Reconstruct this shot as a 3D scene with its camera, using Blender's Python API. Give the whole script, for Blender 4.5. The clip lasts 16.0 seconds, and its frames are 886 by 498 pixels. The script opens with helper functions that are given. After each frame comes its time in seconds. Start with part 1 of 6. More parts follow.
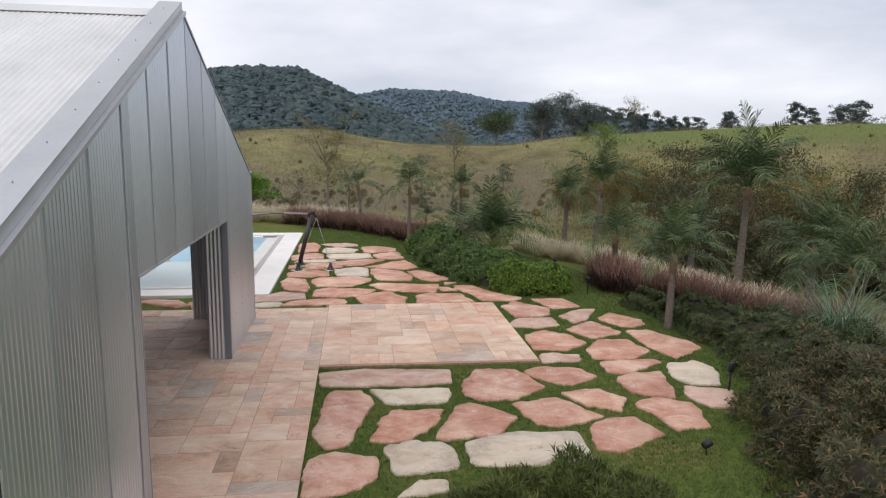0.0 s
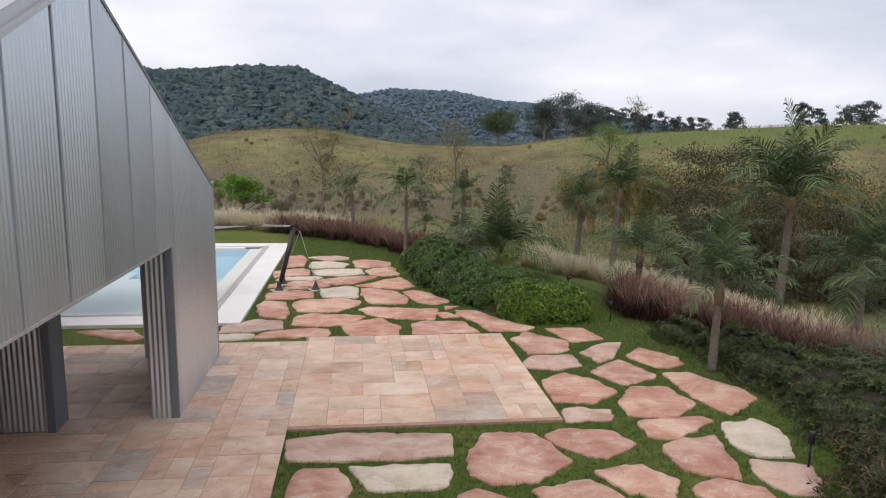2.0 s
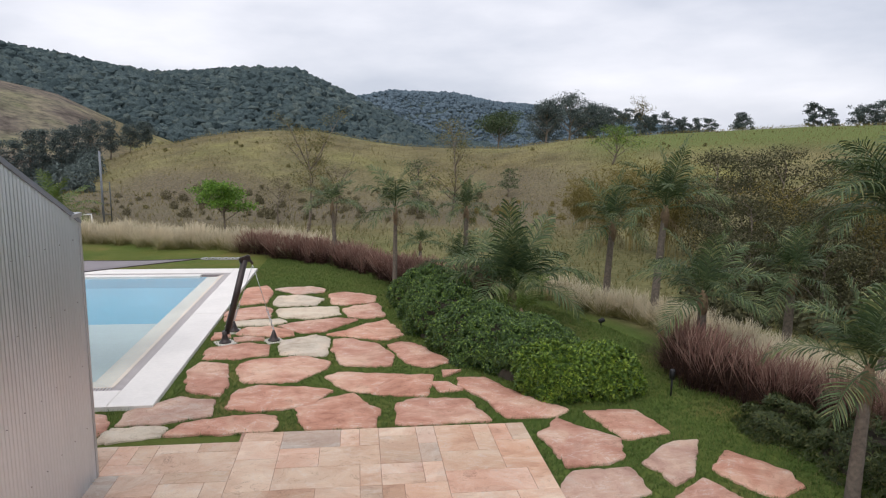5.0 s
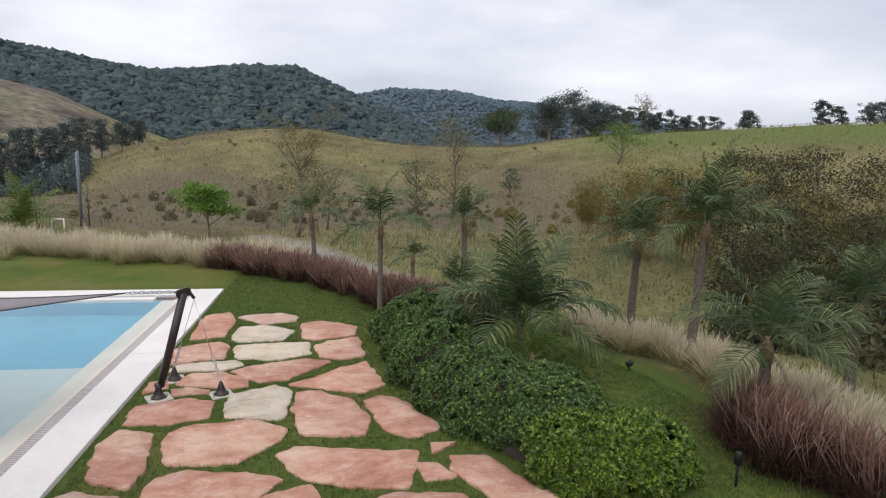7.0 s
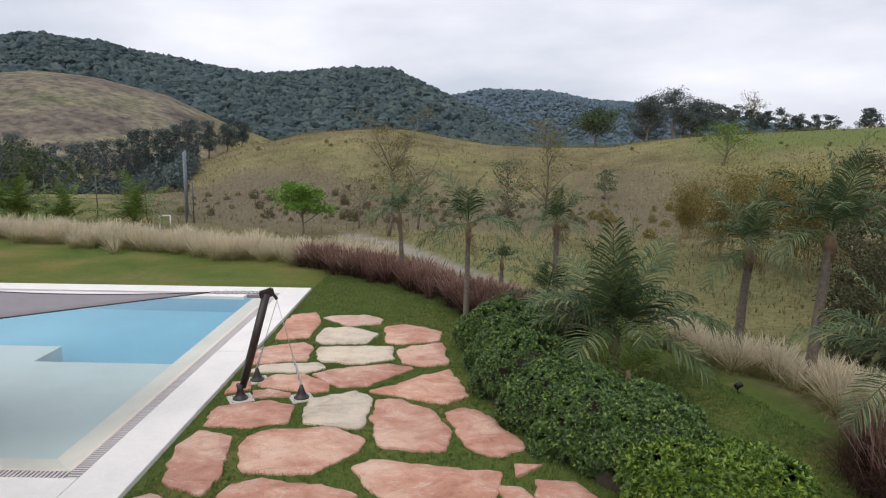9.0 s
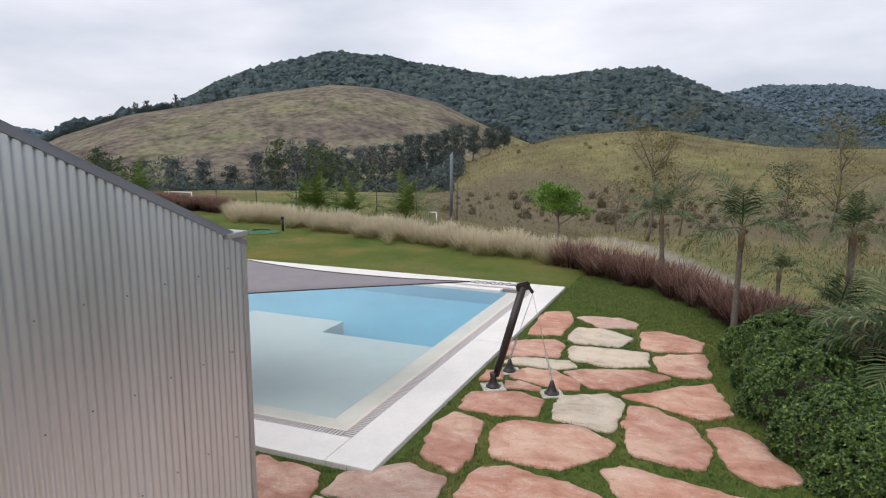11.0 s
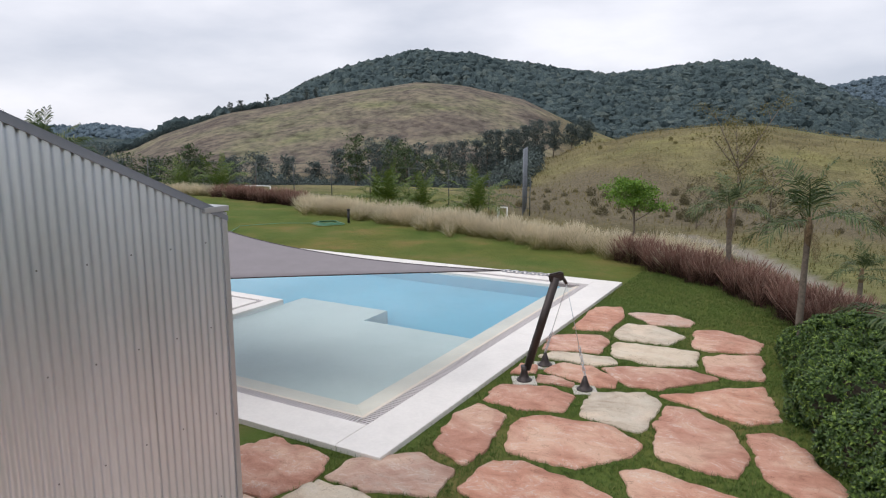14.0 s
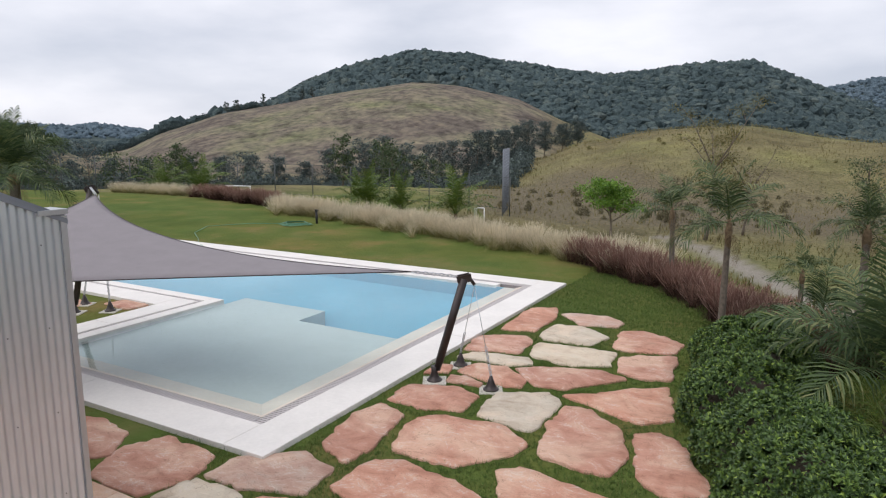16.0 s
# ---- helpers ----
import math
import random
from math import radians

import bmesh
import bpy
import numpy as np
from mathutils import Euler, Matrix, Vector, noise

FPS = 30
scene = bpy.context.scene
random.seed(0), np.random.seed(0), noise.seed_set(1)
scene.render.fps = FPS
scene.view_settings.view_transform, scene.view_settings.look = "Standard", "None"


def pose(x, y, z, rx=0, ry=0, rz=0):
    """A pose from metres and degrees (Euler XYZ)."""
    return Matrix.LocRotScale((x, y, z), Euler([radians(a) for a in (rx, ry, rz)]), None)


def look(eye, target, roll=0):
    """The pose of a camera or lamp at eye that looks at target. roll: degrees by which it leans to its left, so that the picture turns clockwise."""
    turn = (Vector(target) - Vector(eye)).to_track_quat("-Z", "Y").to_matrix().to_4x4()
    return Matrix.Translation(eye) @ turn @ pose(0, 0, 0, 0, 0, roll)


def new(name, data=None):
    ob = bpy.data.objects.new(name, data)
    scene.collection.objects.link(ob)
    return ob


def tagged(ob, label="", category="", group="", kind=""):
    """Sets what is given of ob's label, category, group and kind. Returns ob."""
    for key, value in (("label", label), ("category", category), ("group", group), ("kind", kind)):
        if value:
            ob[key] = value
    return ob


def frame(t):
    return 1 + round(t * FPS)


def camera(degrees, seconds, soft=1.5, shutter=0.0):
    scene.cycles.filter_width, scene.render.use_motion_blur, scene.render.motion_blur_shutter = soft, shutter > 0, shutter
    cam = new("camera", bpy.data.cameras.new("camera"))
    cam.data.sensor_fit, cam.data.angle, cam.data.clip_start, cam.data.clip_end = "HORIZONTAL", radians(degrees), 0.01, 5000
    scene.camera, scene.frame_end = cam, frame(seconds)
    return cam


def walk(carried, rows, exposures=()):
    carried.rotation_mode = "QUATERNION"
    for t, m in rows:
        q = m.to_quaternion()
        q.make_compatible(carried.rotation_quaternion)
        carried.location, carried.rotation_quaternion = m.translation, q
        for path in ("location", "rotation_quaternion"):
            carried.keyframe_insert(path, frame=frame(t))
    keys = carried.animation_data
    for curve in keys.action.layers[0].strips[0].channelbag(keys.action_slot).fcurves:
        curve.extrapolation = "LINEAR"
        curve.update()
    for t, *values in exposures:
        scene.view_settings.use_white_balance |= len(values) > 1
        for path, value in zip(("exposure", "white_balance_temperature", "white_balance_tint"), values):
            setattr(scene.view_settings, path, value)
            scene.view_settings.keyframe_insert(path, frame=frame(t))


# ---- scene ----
cam = camera(67.1, 16.0, 1.15)
PATH = [
    (0, (-0.189, 0.158, 4.485), (0.063, 2.114, 4.155), 0.9),
    (0.5, (-0.093, 0.824, 4.502), (0.156, 2.781, 4.173), 0.9),
    (1, (-0.006, 1.483, 4.521), (0.243, 3.44, 4.191), 0.9),
    (1.5, (0.086, 2.141, 4.535), (0.336, 4.098, 4.205), 0.9),
    (2, (0.156, 2.852, 4.557), (0.407, 4.809, 4.227), 1.0),
    (2.5, (0.26, 3.631, 4.572), (0.511, 5.587, 4.243), 1.0),
    (3, (0.35, 4.447, 4.582), (0.602, 6.404, 4.252), 1.0),
    (3.5, (0.439, 5.298, 4.592), (0.692, 7.254, 4.262), 1.1),
    (4, (0.54, 6.152, 4.603), (0.793, 8.109, 4.275), 1.1),
    (4.2, (0.593, 6.477, 4.589), (0.845, 8.435, 4.265), 1.1),
    (6.3, (1.249, 9.582, 4.683), (1.503, 11.538, 4.353), 0.5),
    (6.5, (1.324, 9.945, 4.682), (1.573, 11.902, 4.352), 0.7),
    (7, (1.399, 10.807, 4.688), (1.648, 12.764, 4.357), 0.9),
    (7.5, (1.461, 11.302, 4.688), (1.662, 13.264, 4.357), 1.0),
    (8, (1.512, 11.439, 4.676), (1.647, 13.407, 4.344), 0.9),
    (8.5, (1.497, 11.472, 4.675), (1.569, 13.443, 4.342), 0.9),
    (9, (1.502, 11.494, 4.645), (1.481, 13.466, 4.312), 0.8),
    (9.5, (1.454, 11.473, 4.62), (1.285, 13.438, 4.288), 0.6),
    (10, (1.405, 11.473, 4.587), (1.031, 13.409, 4.256), 0.3),
    (10.2, (1.39, 11.468, 4.573), (0.933, 13.387, 4.244), 0.3),
    (12.3, (1.499, 11.834, 4.378), (0.527, 13.549, 4.04), -0.2),
    (12.5, (1.533, 11.833, 4.37), (0.563, 13.549, 4.032), -0.2),
    (13, (1.648, 11.98, 4.316), (0.676, 13.695, 3.98), -0.2),
    (13.5, (1.818, 12.11, 4.284), (0.846, 13.825, 3.947), -0.2),
    (14, (2.119, 12.246, 4.267), (1.147, 13.961, 3.93), -0.1),
    (14.5, (2.441, 12.366, 4.267), (1.471, 14.083, 3.93), -0.0),
    (15, (2.853, 12.586, 4.283), (1.882, 14.302, 3.946), -0.1),
    (15.5, (3.213, 12.752, 4.302), (2.243, 14.467, 3.964), -0.1),
    (16, (3.556, 12.907, 4.315), (2.586, 14.623, 3.978), 0.0),
]
EXPOSURES = [(0.0, 0.20, 6500, 14), (16.0, 0.20, 6500, 14)]
walk(cam, [(t, look(eye, target, roll)) for t, eye, target, roll in PATH], EXPOSURES)

# ---- world and light ----
SUN_EL, SUN_AZ = 58.0, -150.0
world = bpy.data.worlds.new("sky")
scene.world = world
world.use_nodes = True
wn, wl = world.node_tree.nodes, world.node_tree.links
wbg = wn["Background"]
wsky = wn.new("ShaderNodeTexSky")
wsky.sky_type, wsky.sun_disc = "NISHITA", False
wsky.sun_elevation, wsky.sun_rotation = radians(SUN_EL), radians(SUN_AZ)
wdim = wn.new("ShaderNodeMix")
wdim.data_type, wdim.blend_type = "RGBA", "MULTIPLY"
wdim.inputs[0].default_value = 1.0
wdim.inputs[7].default_value = (0.1, 0.1, 0.1, 1)
wl.new(wsky.outputs[0], wdim.inputs[6])
wco = wn.new("ShaderNodeTexCoord")
wmp = wn.new("ShaderNodeMapping")
wmp.inputs["Scale"].default_value = (1.0, 1.0, 3.2)
wl.new(wco.outputs["Generated"], wmp.inputs[0])
wno = wn.new("ShaderNodeTexNoise")
wno.inputs["Scale"].default_value, wno.inputs["Detail"].default_value, wno.inputs["Roughness"].default_value = 2.1, 7.0, 0.5
wl.new(wmp.outputs[0], wno.inputs["Vector"])
wra = wn.new("ShaderNodeValToRGB")
wra.color_ramp.elements[0].position, wra.color_ramp.elements[0].color = 0.36, (0.49, 0.535, 0.61, 1)
wra.color_ramp.elements[1].position, wra.color_ramp.elements[1].color = 0.64, (0.80, 0.82, 0.86, 1)
wl.new(wno.outputs[0], wra.inputs[0])
wmx = wn.new("ShaderNodeMix")
wmx.data_type = "RGBA"
wmx.inputs[0].default_value = 0.93
wl.new(wdim.outputs[2], wmx.inputs[6])
wl.new(wra.outputs[0], wmx.inputs[7])
wl.new(wmx.outputs[2], wbg.inputs[0])
wbg.inputs[1].default_value = 1.09

sun = new("sun", bpy.data.lights.new("sun", "SUN"))
sun.data.energy, sun.data.angle, sun.data.color = 1.5, radians(70), (1.0, 0.97, 0.93)
sun.matrix_world = pose(0, 0, 60, 90 - SUN_EL, 0, 180 - SUN_AZ)

# ---- materials ----


def mat(name, rough=0.8, metal=0.0, spec=0.4):
    m = bpy.data.materials.new(name)
    m.use_nodes = True
    b = m.node_tree.nodes["Principled BSDF"]
    b.inputs["Roughness"].default_value, b.inputs["Metallic"].default_value = rough, metal
    b.inputs["Specular IOR Level"].default_value = spec
    return m, m.node_tree.nodes, m.node_tree.links, b


def noise_tex(n, l, scale, detail=5.0, rough=0.55, coords="Object", stretch=(1, 1, 1), warp=0.0):
    c = n.new("ShaderNodeTexCoord")
    mp = n.new("ShaderNodeMapping")
    mp.inputs["Scale"].default_value = stretch
    l.new(c.outputs[coords], mp.inputs[0])
    t = n.new("ShaderNodeTexNoise")
    t.inputs["Scale"].default_value, t.inputs["Detail"].default_value, t.inputs["Roughness"].default_value = scale, detail, rough
    t.inputs["Distortion"].default_value = warp
    l.new(mp.outputs[0], t.inputs["Vector"])
    return t


def ramp(n, l, src, stops):
    r = n.new("ShaderNodeValToRGB")
    e = r.color_ramp.elements
    while len(e) < len(stops):
        e.new(0.5)
    for k, (p, c) in zip(e, stops):
        k.position, k.color = p, (*c, 1)
    l.new(src, r.inputs[0])
    return r.outputs[0]


def mix(n, l, fac, a, b, how="MIX"):
    x = n.new("ShaderNodeMix")
    x.data_type, x.blend_type = "RGBA", how
    for sock, v in ((x.inputs[0], fac), (x.inputs[6], a), (x.inputs[7], b)):
        if isinstance(v, (int, float)):
            sock.default_value = v
        elif isinstance(v, tuple):
            sock.default_value = (*v, 1)
        else:
            l.new(v, sock)
    return x.outputs[2]


def bump(n, l, b, src, strength, dist=0.02):
    k = n.new("ShaderNodeBump")
    k.inputs["Strength"].default_value, k.inputs["Distance"].default_value = strength, dist
    l.new(src, k.inputs["Height"])
    l.new(k.outputs[0], b.inputs["Normal"])


def stone_mat(name, stops, rnd, rough=0.75, scale=2.3, pale_tone=(0.68, 0.52, 0.39)):
    m, n, l, b = mat(name, rough, 0, 0.3)
    oi = n.new("ShaderNodeObjectInfo")
    shift = n.new("ShaderNodeMath")
    shift.operation = "MULTIPLY"
    shift.inputs[1].default_value = 173.0
    l.new(oi.outputs["Random"], shift.inputs[0])
    big = noise_tex(n, l, scale, 9, 0.68, "Object", (0.9, 1.3, 1), 0.5)
    patch = noise_tex(n, l, scale * 0.45, 3, 0.5, "Object", (1, 1, 1), 0.8)
    fine = noise_tex(n, l, 46, 6, 0.7)
    vein = noise_tex(n, l, 1.5, 6, 0.62, "Object", (1.0, 1.3, 1), 1.5)
    for t in (big, vein, patch):
        l.new(shift.outputs[0], t.inputs["Vector"].links[0].from_node.inputs["Location"])
    col = ramp(n, l, big.outputs[0], stops)
    tone = ramp(n, l, oi.outputs["Random"], rnd)
    col = mix(n, l, 1.0, col, tone, "MULTIPLY")
    col = mix(n, l, ramp(n, l, patch.outputs[0], [(0.48, (0, 0, 0)), (0.66, (0.42, 0.42, 0.42))]), col, pale_tone)
    mask = mix(n, l, 1.0, ramp(n, l, vein.outputs[0], [(0.480, (0, 0, 0)), (0.5, (0.75, 0.75, 0.75)), (0.512, (0, 0, 0))]), ramp(n, l, big.outputs[0], [(0.46, (0, 0, 0)), (0.56, (1, 1, 1))]), "MULTIPLY")
    col = mix(n, l, mask, col, (0.70, 0.60, 0.53))
    crack = ramp(n, l, vein.outputs[0], [(0.375, (1, 1, 1)), (0.383, (0.42, 0.36, 0.33)), (0.391, (1, 1, 1)), (0.612, (1, 1, 1)), (0.618, (0.5, 0.42, 0.38)), (0.624, (1, 1, 1))])
    col = mix(n, l, 0.8, col, crack, "MULTIPLY")
    col = mix(n, l, 0.3, col, ramp(n, l, fine.outputs[0], [(0.3, (0.62, 0.60, 0.59)), (0.7, (1.25, 1.23, 1.22))]), "MULTIPLY")
    # split layers: flakes of the bedding planes stand a little proud of one another
    layer = ramp(n, l, patch.outputs[0], [(0.40, (0.0, 0.0, 0.0)), (0.412, (0.35, 0.35, 0.35)), (0.50, (0.38, 0.38, 0.38)), (0.51, (0.7, 0.7, 0.7)), (0.60, (0.72, 0.72, 0.72)), (0.61, (1, 1, 1))])
    col = mix(n, l, 0.55, col, ramp(n, l, layer, [(0.0, (0.84, 0.82, 0.82)), (0.37, (0.97, 0.96, 0.96)), (0.71, (1.03, 1.02, 1.02)), (1.0, (1.14, 1.16, 1.16))]), "MULTIPLY")
    l.new(col, b.inputs["Base Color"])
    sl = n.new("ShaderNodeMath")
    sl.operation = "MULTIPLY_ADD"
    sl.inputs[1].default_value = 0.25
    l.new(layer, sl.inputs[0])
    sm = n.new("ShaderNodeMath")
    sm.operation = "MULTIPLY_ADD"
    sm.inputs[1].default_value = 0.3
    l.new(fine.outputs[0], sm.inputs[0])
    l.new(big.outputs[0], sm.inputs[2])
    l.new(sm.outputs[0], sl.inputs[2])
    bump(n, l, b, sl.outputs[0], 1.0, 0.06)
    return m


M_PINK = stone_mat("pink_sandstone", [(0.28, (0.36, 0.165, 0.11)), (0.42, (0.53, 0.272, 0.188)), (0.52, (0.60, 0.325, 0.232)), (0.62, (0.64, 0.39, 0.285)), (0.76, (0.70, 0.52, 0.42))],
                   [(0.0, (0.86, 0.84, 0.86)), (0.3, (0.97, 0.96, 0.97)), (0.6, (1.03, 0.99, 0.96)), (0.85, (0.92, 0.98, 1.04)), (1.0, (1.08, 1.12, 1.16))])
M_BLUSH = stone_mat("blush_sandstone", [(0.3, (0.45, 0.26, 0.2)), (0.5, (0.6, 0.40, 0.31)), (0.7, (0.62, 0.5, 0.42))],
                    [(0.0, (0.9, 0.9, 0.9)), (1.0, (1.06, 1.06, 1.06))])
M_PALE = stone_mat("pale_sandstone", [(0.3, (0.47, 0.37, 0.28)), (0.5, (0.64, 0.56, 0.445)), (0.7, (0.70, 0.64, 0.53))],
                   [(0.0, (0.92, 0.92, 0.92)), (1.0, (1.05, 1.04, 1.0))])
M_SLAB = stone_mat("patio_sandstone", [(0.28, (0.42, 0.27, 0.19)), (0.43, (0.575, 0.395, 0.29)), (0.52, (0.62, 0.465, 0.355)), (0.62, (0.67, 0.545, 0.435)), (0.76, (0.70, 0.64, 0.54))],
                   [(0.0, (0.86, 0.96, 1.04)), (0.1, (0.86, 0.82, 0.78)), (0.25, (1.06, 0.99, 0.88)), (0.4, (1.20, 1.19, 1.16)), (0.55, (1.16, 0.98, 0.88)), (0.7, (0.98, 0.90, 0.82)), (0.85, (1.24, 1.26, 1.24)), (0.93, (1.22, 0.99, 0.92)), (1.0, (1.0, 1.12, 1.2))], 0.5, 1.5)


def metal_mat(name, base, rough, metal=0.75, streaks=0.25):
    m, n, l, b = mat(name, rough, metal, 0.4)
    big = noise_tex(n, l, 0.9, 5, 0.6, "Object", (1, 1, 0.25))
    fine = noise_tex(n, l, 24, 4, 0.6, "Object", (1, 1, 0.15))
    lo, hi = tuple(c * (1 - streaks) for c in base), tuple(min(1, c * (1 + streaks)) for c in base)
    col = ramp(n, l, big.outputs[0], [(0.3, lo), (0.7, hi)])
    col = mix(n, l, 0.12, col, ramp(n, l, fine.outputs[0], [(0.3, (0.7, 0.7, 0.7)), (0.7, (1.2, 1.2, 1.2))]), "MULTIPLY")
    oi = n.new("ShaderNodeObjectInfo")
    col = mix(n, l, 1.0, col, ramp(n, l, oi.outputs["Random"], [(0.0, (0.88, 0.88, 0.89)), (1.0, (1.1, 1.1, 1.1))]), "MULTIPLY")
    l.new(col, b.inputs["Base Color"])
    l.new(ramp(n, l, big.outputs[0], [(0.2, (rough - 0.05,) * 3), (0.8, (rough + 0.07,) * 3)]), b.inputs["Roughness"])
    bump(n, l, b, fine.outputs[0], 0.06, 0.01)
    return m


M_CLAD = metal_mat("galvanised_cladding", (0.64, 0.69, 0.75), 0.33, 0.85, 0.035)
M_ROOF = metal_mat("roof_sheet", (0.62, 0.62, 0.61), 0.55, 0.35, 0.1)
M_TRIM = metal_mat("flashing", (0.55, 0.56, 0.57), 0.4, 0.7, 0.08)
M_FRAME = metal_mat("frame_and_shaded_rake", (0.22, 0.24, 0.27), 0.5, 0.4, 0.1)
M_STEEL = metal_mat("chain_steel", (0.55, 0.56, 0.58), 0.3, 0.95, 0.1)


def plain(name, c, rough, metal=0.0, var=0.12, scale=6.0, bmp=0.1, spec=0.4):
    m, n, l, b = mat(name, rough, metal, spec)
    t = noise_tex(n, l, scale, 6, 0.6)
    f = noise_tex(n, l, scale * 14, 4, 0.6)
    col = ramp(n, l, t.outputs[0], [(0.3, tuple(x * (1 - var) for x in c)), (0.7, tuple(min(1, x * (1 + var)) for x in c))])
    col = mix(n, l, 0.2, col, ramp(n, l, f.outputs[0], [(0.3, (0.8, 0.8, 0.8)), (0.7, (1.15, 1.15, 1.15))]), "MULTIPLY")
    l.new(col, b.inputs["Base Color"])
    bump(n, l, b, f.outputs[0], bmp, 0.01)
    return m


M_COPING = plain("white_coping_stone", (0.74, 0.71, 0.67), 0.6, 0, 0.06, 1.2)
M_BEACH = plain("beige_pool_edge", (0.66, 0.585, 0.50), 0.6, 0, 0.1, 0.8)
M_SHELF = plain("pool_shelf_tile", (0.47, 0.53, 0.51), 0.5, 0, 0.05, 0.8)
M_DEEP = plain("pool_floor_tile", (0.145, 0.40, 0.52), 0.5, 0, 0.08, 0.4)
M_GRATE = plain("drain_grate", (0.60, 0.56, 0.55), 0.6)
M_DRAIN = plain("drain_channel", (0.24, 0.22, 0.22), 0.9)
M_POLE = plain("dark_painted_steel", (0.035, 0.026, 0.024), 0.35, 0.3, 0.3, 5, 0.05, 0.5)
M_SAIL = plain("grey_sail_cloth", (0.235, 0.215, 0.225), 0.9, 0, 0.05, 3, 0.2)
M_CONC = plain("concrete_block", (0.55, 0.52, 0.46), 0.85, 0, 0.12, 9, 0.3)
M_CEIL = plain("ceiling_board", (0.5, 0.46, 0.41), 0.8)
M_INNER = plain("interior_wall", (0.3, 0.28, 0.26), 0.8)
M_BLACK = plain("black_fitting", (0.02, 0.02, 0.022), 0.5, 0.2)
M_WHITE = plain("white_paint", (0.75, 0.75, 0.73), 0.5)
M_HOSE = plain("green_hose", (0.10, 0.26, 0.17), 0.5)
M_WIRE = plain("fence_wire", (0.10, 0.11, 0.11), 0.6, 0.5)
M_NET = plain("net_panel", (0.20, 0.22, 0.25), 0.7, 0.2)
M_BARK = plain("bark", (0.17, 0.14, 0.11), 0.9, 0, 0.35, 8, 0.6)
M_PALMTRUNK = plain("palm_trunk", (0.15, 0.125, 0.10), 0.9, 0, 0.35, 14, 0.6)
M_HUSK = plain("palm_husk", (0.17, 0.12, 0.07), 0.9, 0, 0.4, 12, 0.6)
M_MORTAR = plain("paving_bed", (0.36, 0.22, 0.16), 0.9, 0, 0.2, 12, 0.3)
# shrub cores only: near-black colour in place of the shade among leaves
M_SHRUB_SHADE = plain("shrub_shade", (0.055, 0.045, 0.032), 0.95, 0, 0.4, 3, 0.5)

m, n, l, b = mat("pool_water", 0.03, 0, 0.5)
b.inputs["Base Color"].default_value = (0.80, 0.94, 0.97, 1)
b.inputs["Transmission Weight"].default_value, b.inputs["IOR"].default_value = 1.0, 1.33
bump(n, l, b, noise_tex(n, l, 2.2, 3, 0.5).outputs[0], 0.05, 0.02)
M_WATER = m


def leaf_mat(name, stops, rough=0.5, through_light=0.25, spec=0.35, relief=0.0, patch=0.9):
    m, n, l, b = mat(name, rough, 0, spec)
    g = n.new("ShaderNodeNewGeometry")
    t = noise_tex(n, l, patch, 4, 0.65)
    col = ramp(n, l, g.outputs["Random Per Island"], stops)
    col = mix(n, l, 0.6, col, ramp(n, l, t.outputs[0], [(0.3, (0.7, 0.72, 0.7)), (0.7, (1.25, 1.2, 1.15))]), "MULTIPLY")
    l.new(col, b.inputs["Base Color"])
    if relief:
        # the relief noise also darkens its hollows and lightens its crests in colour
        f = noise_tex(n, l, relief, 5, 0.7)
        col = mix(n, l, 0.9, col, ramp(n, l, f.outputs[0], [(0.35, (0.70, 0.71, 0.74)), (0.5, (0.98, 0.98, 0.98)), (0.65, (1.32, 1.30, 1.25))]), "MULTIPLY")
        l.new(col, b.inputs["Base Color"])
        bump(n, l, b, f.outputs[0], 1.0, 1.2 / relief)
    if through_light:
        tr = n.new("ShaderNodeBsdfTranslucent")
        l.new(col, tr.inputs[0])
        mx = n.new("ShaderNodeMixShader")
        mx.inputs[0].default_value = through_light
        l.new(b.outputs[0], mx.inputs[1])
        l.new(tr.outputs[0], mx.inputs[2])
        l.new(mx.outputs[0], n["Material Output"].inputs[0])
    return m


L_PALM = leaf_mat("palm_leaf", [(0.0, (0.043, 0.072, 0.032)), (0.6, (0.081, 0.125, 0.052)), (0.9, (0.145, 0.186, 0.072)), (1.0, (0.232, 0.239, 0.102))], 0.5, 0.22, 0.25)
L_PALMYOUNG = leaf_mat("young_palm_leaf", [(0.0, (0.058, 0.108, 0.019)), (1.0, (0.144, 0.198, 0.038))], 0.4)
L_HEDGE = leaf_mat("hedge_leaf", [(0.0, (0.047, 0.085, 0.037)), (0.55, (0.090, 0.159, 0.048)), (0.88, (0.164, 0.263, 0.061)), (1.0, (0.297, 0.412, 0.079))], 0.42)
L_LIME = leaf_mat("fresh_hedge_leaf", [(0.0, (0.036, 0.080, 0.018)), (0.4, (0.088, 0.160, 0.026)), (0.75, (0.170, 0.265, 0.036)), (1.0, (0.30, 0.40, 0.055))], 0.42)
L_DARK = leaf_mat("dark_shrub_leaf", [(0.0, (0.033, 0.043, 0.016)), (0.6, (0.077, 0.082, 0.031)), (0.9, (0.144, 0.112, 0.046)), (1.0, (0.254, 0.135, 0.066))], 0.5)
L_COVER = leaf_mat("groundcover_leaf", [(0.0, (0.031, 0.051, 0.015)), (0.7, (0.068, 0.092, 0.028)), (1.0, (0.125, 0.133, 0.040))], 0.5)
L_ROSE = leaf_mat("rosemary_leaf", [(0.0, (0.042, 0.060, 0.014)), (0.7, (0.086, 0.120, 0.026)), (1.0, (0.191, 0.195, 0.046))], 0.5)
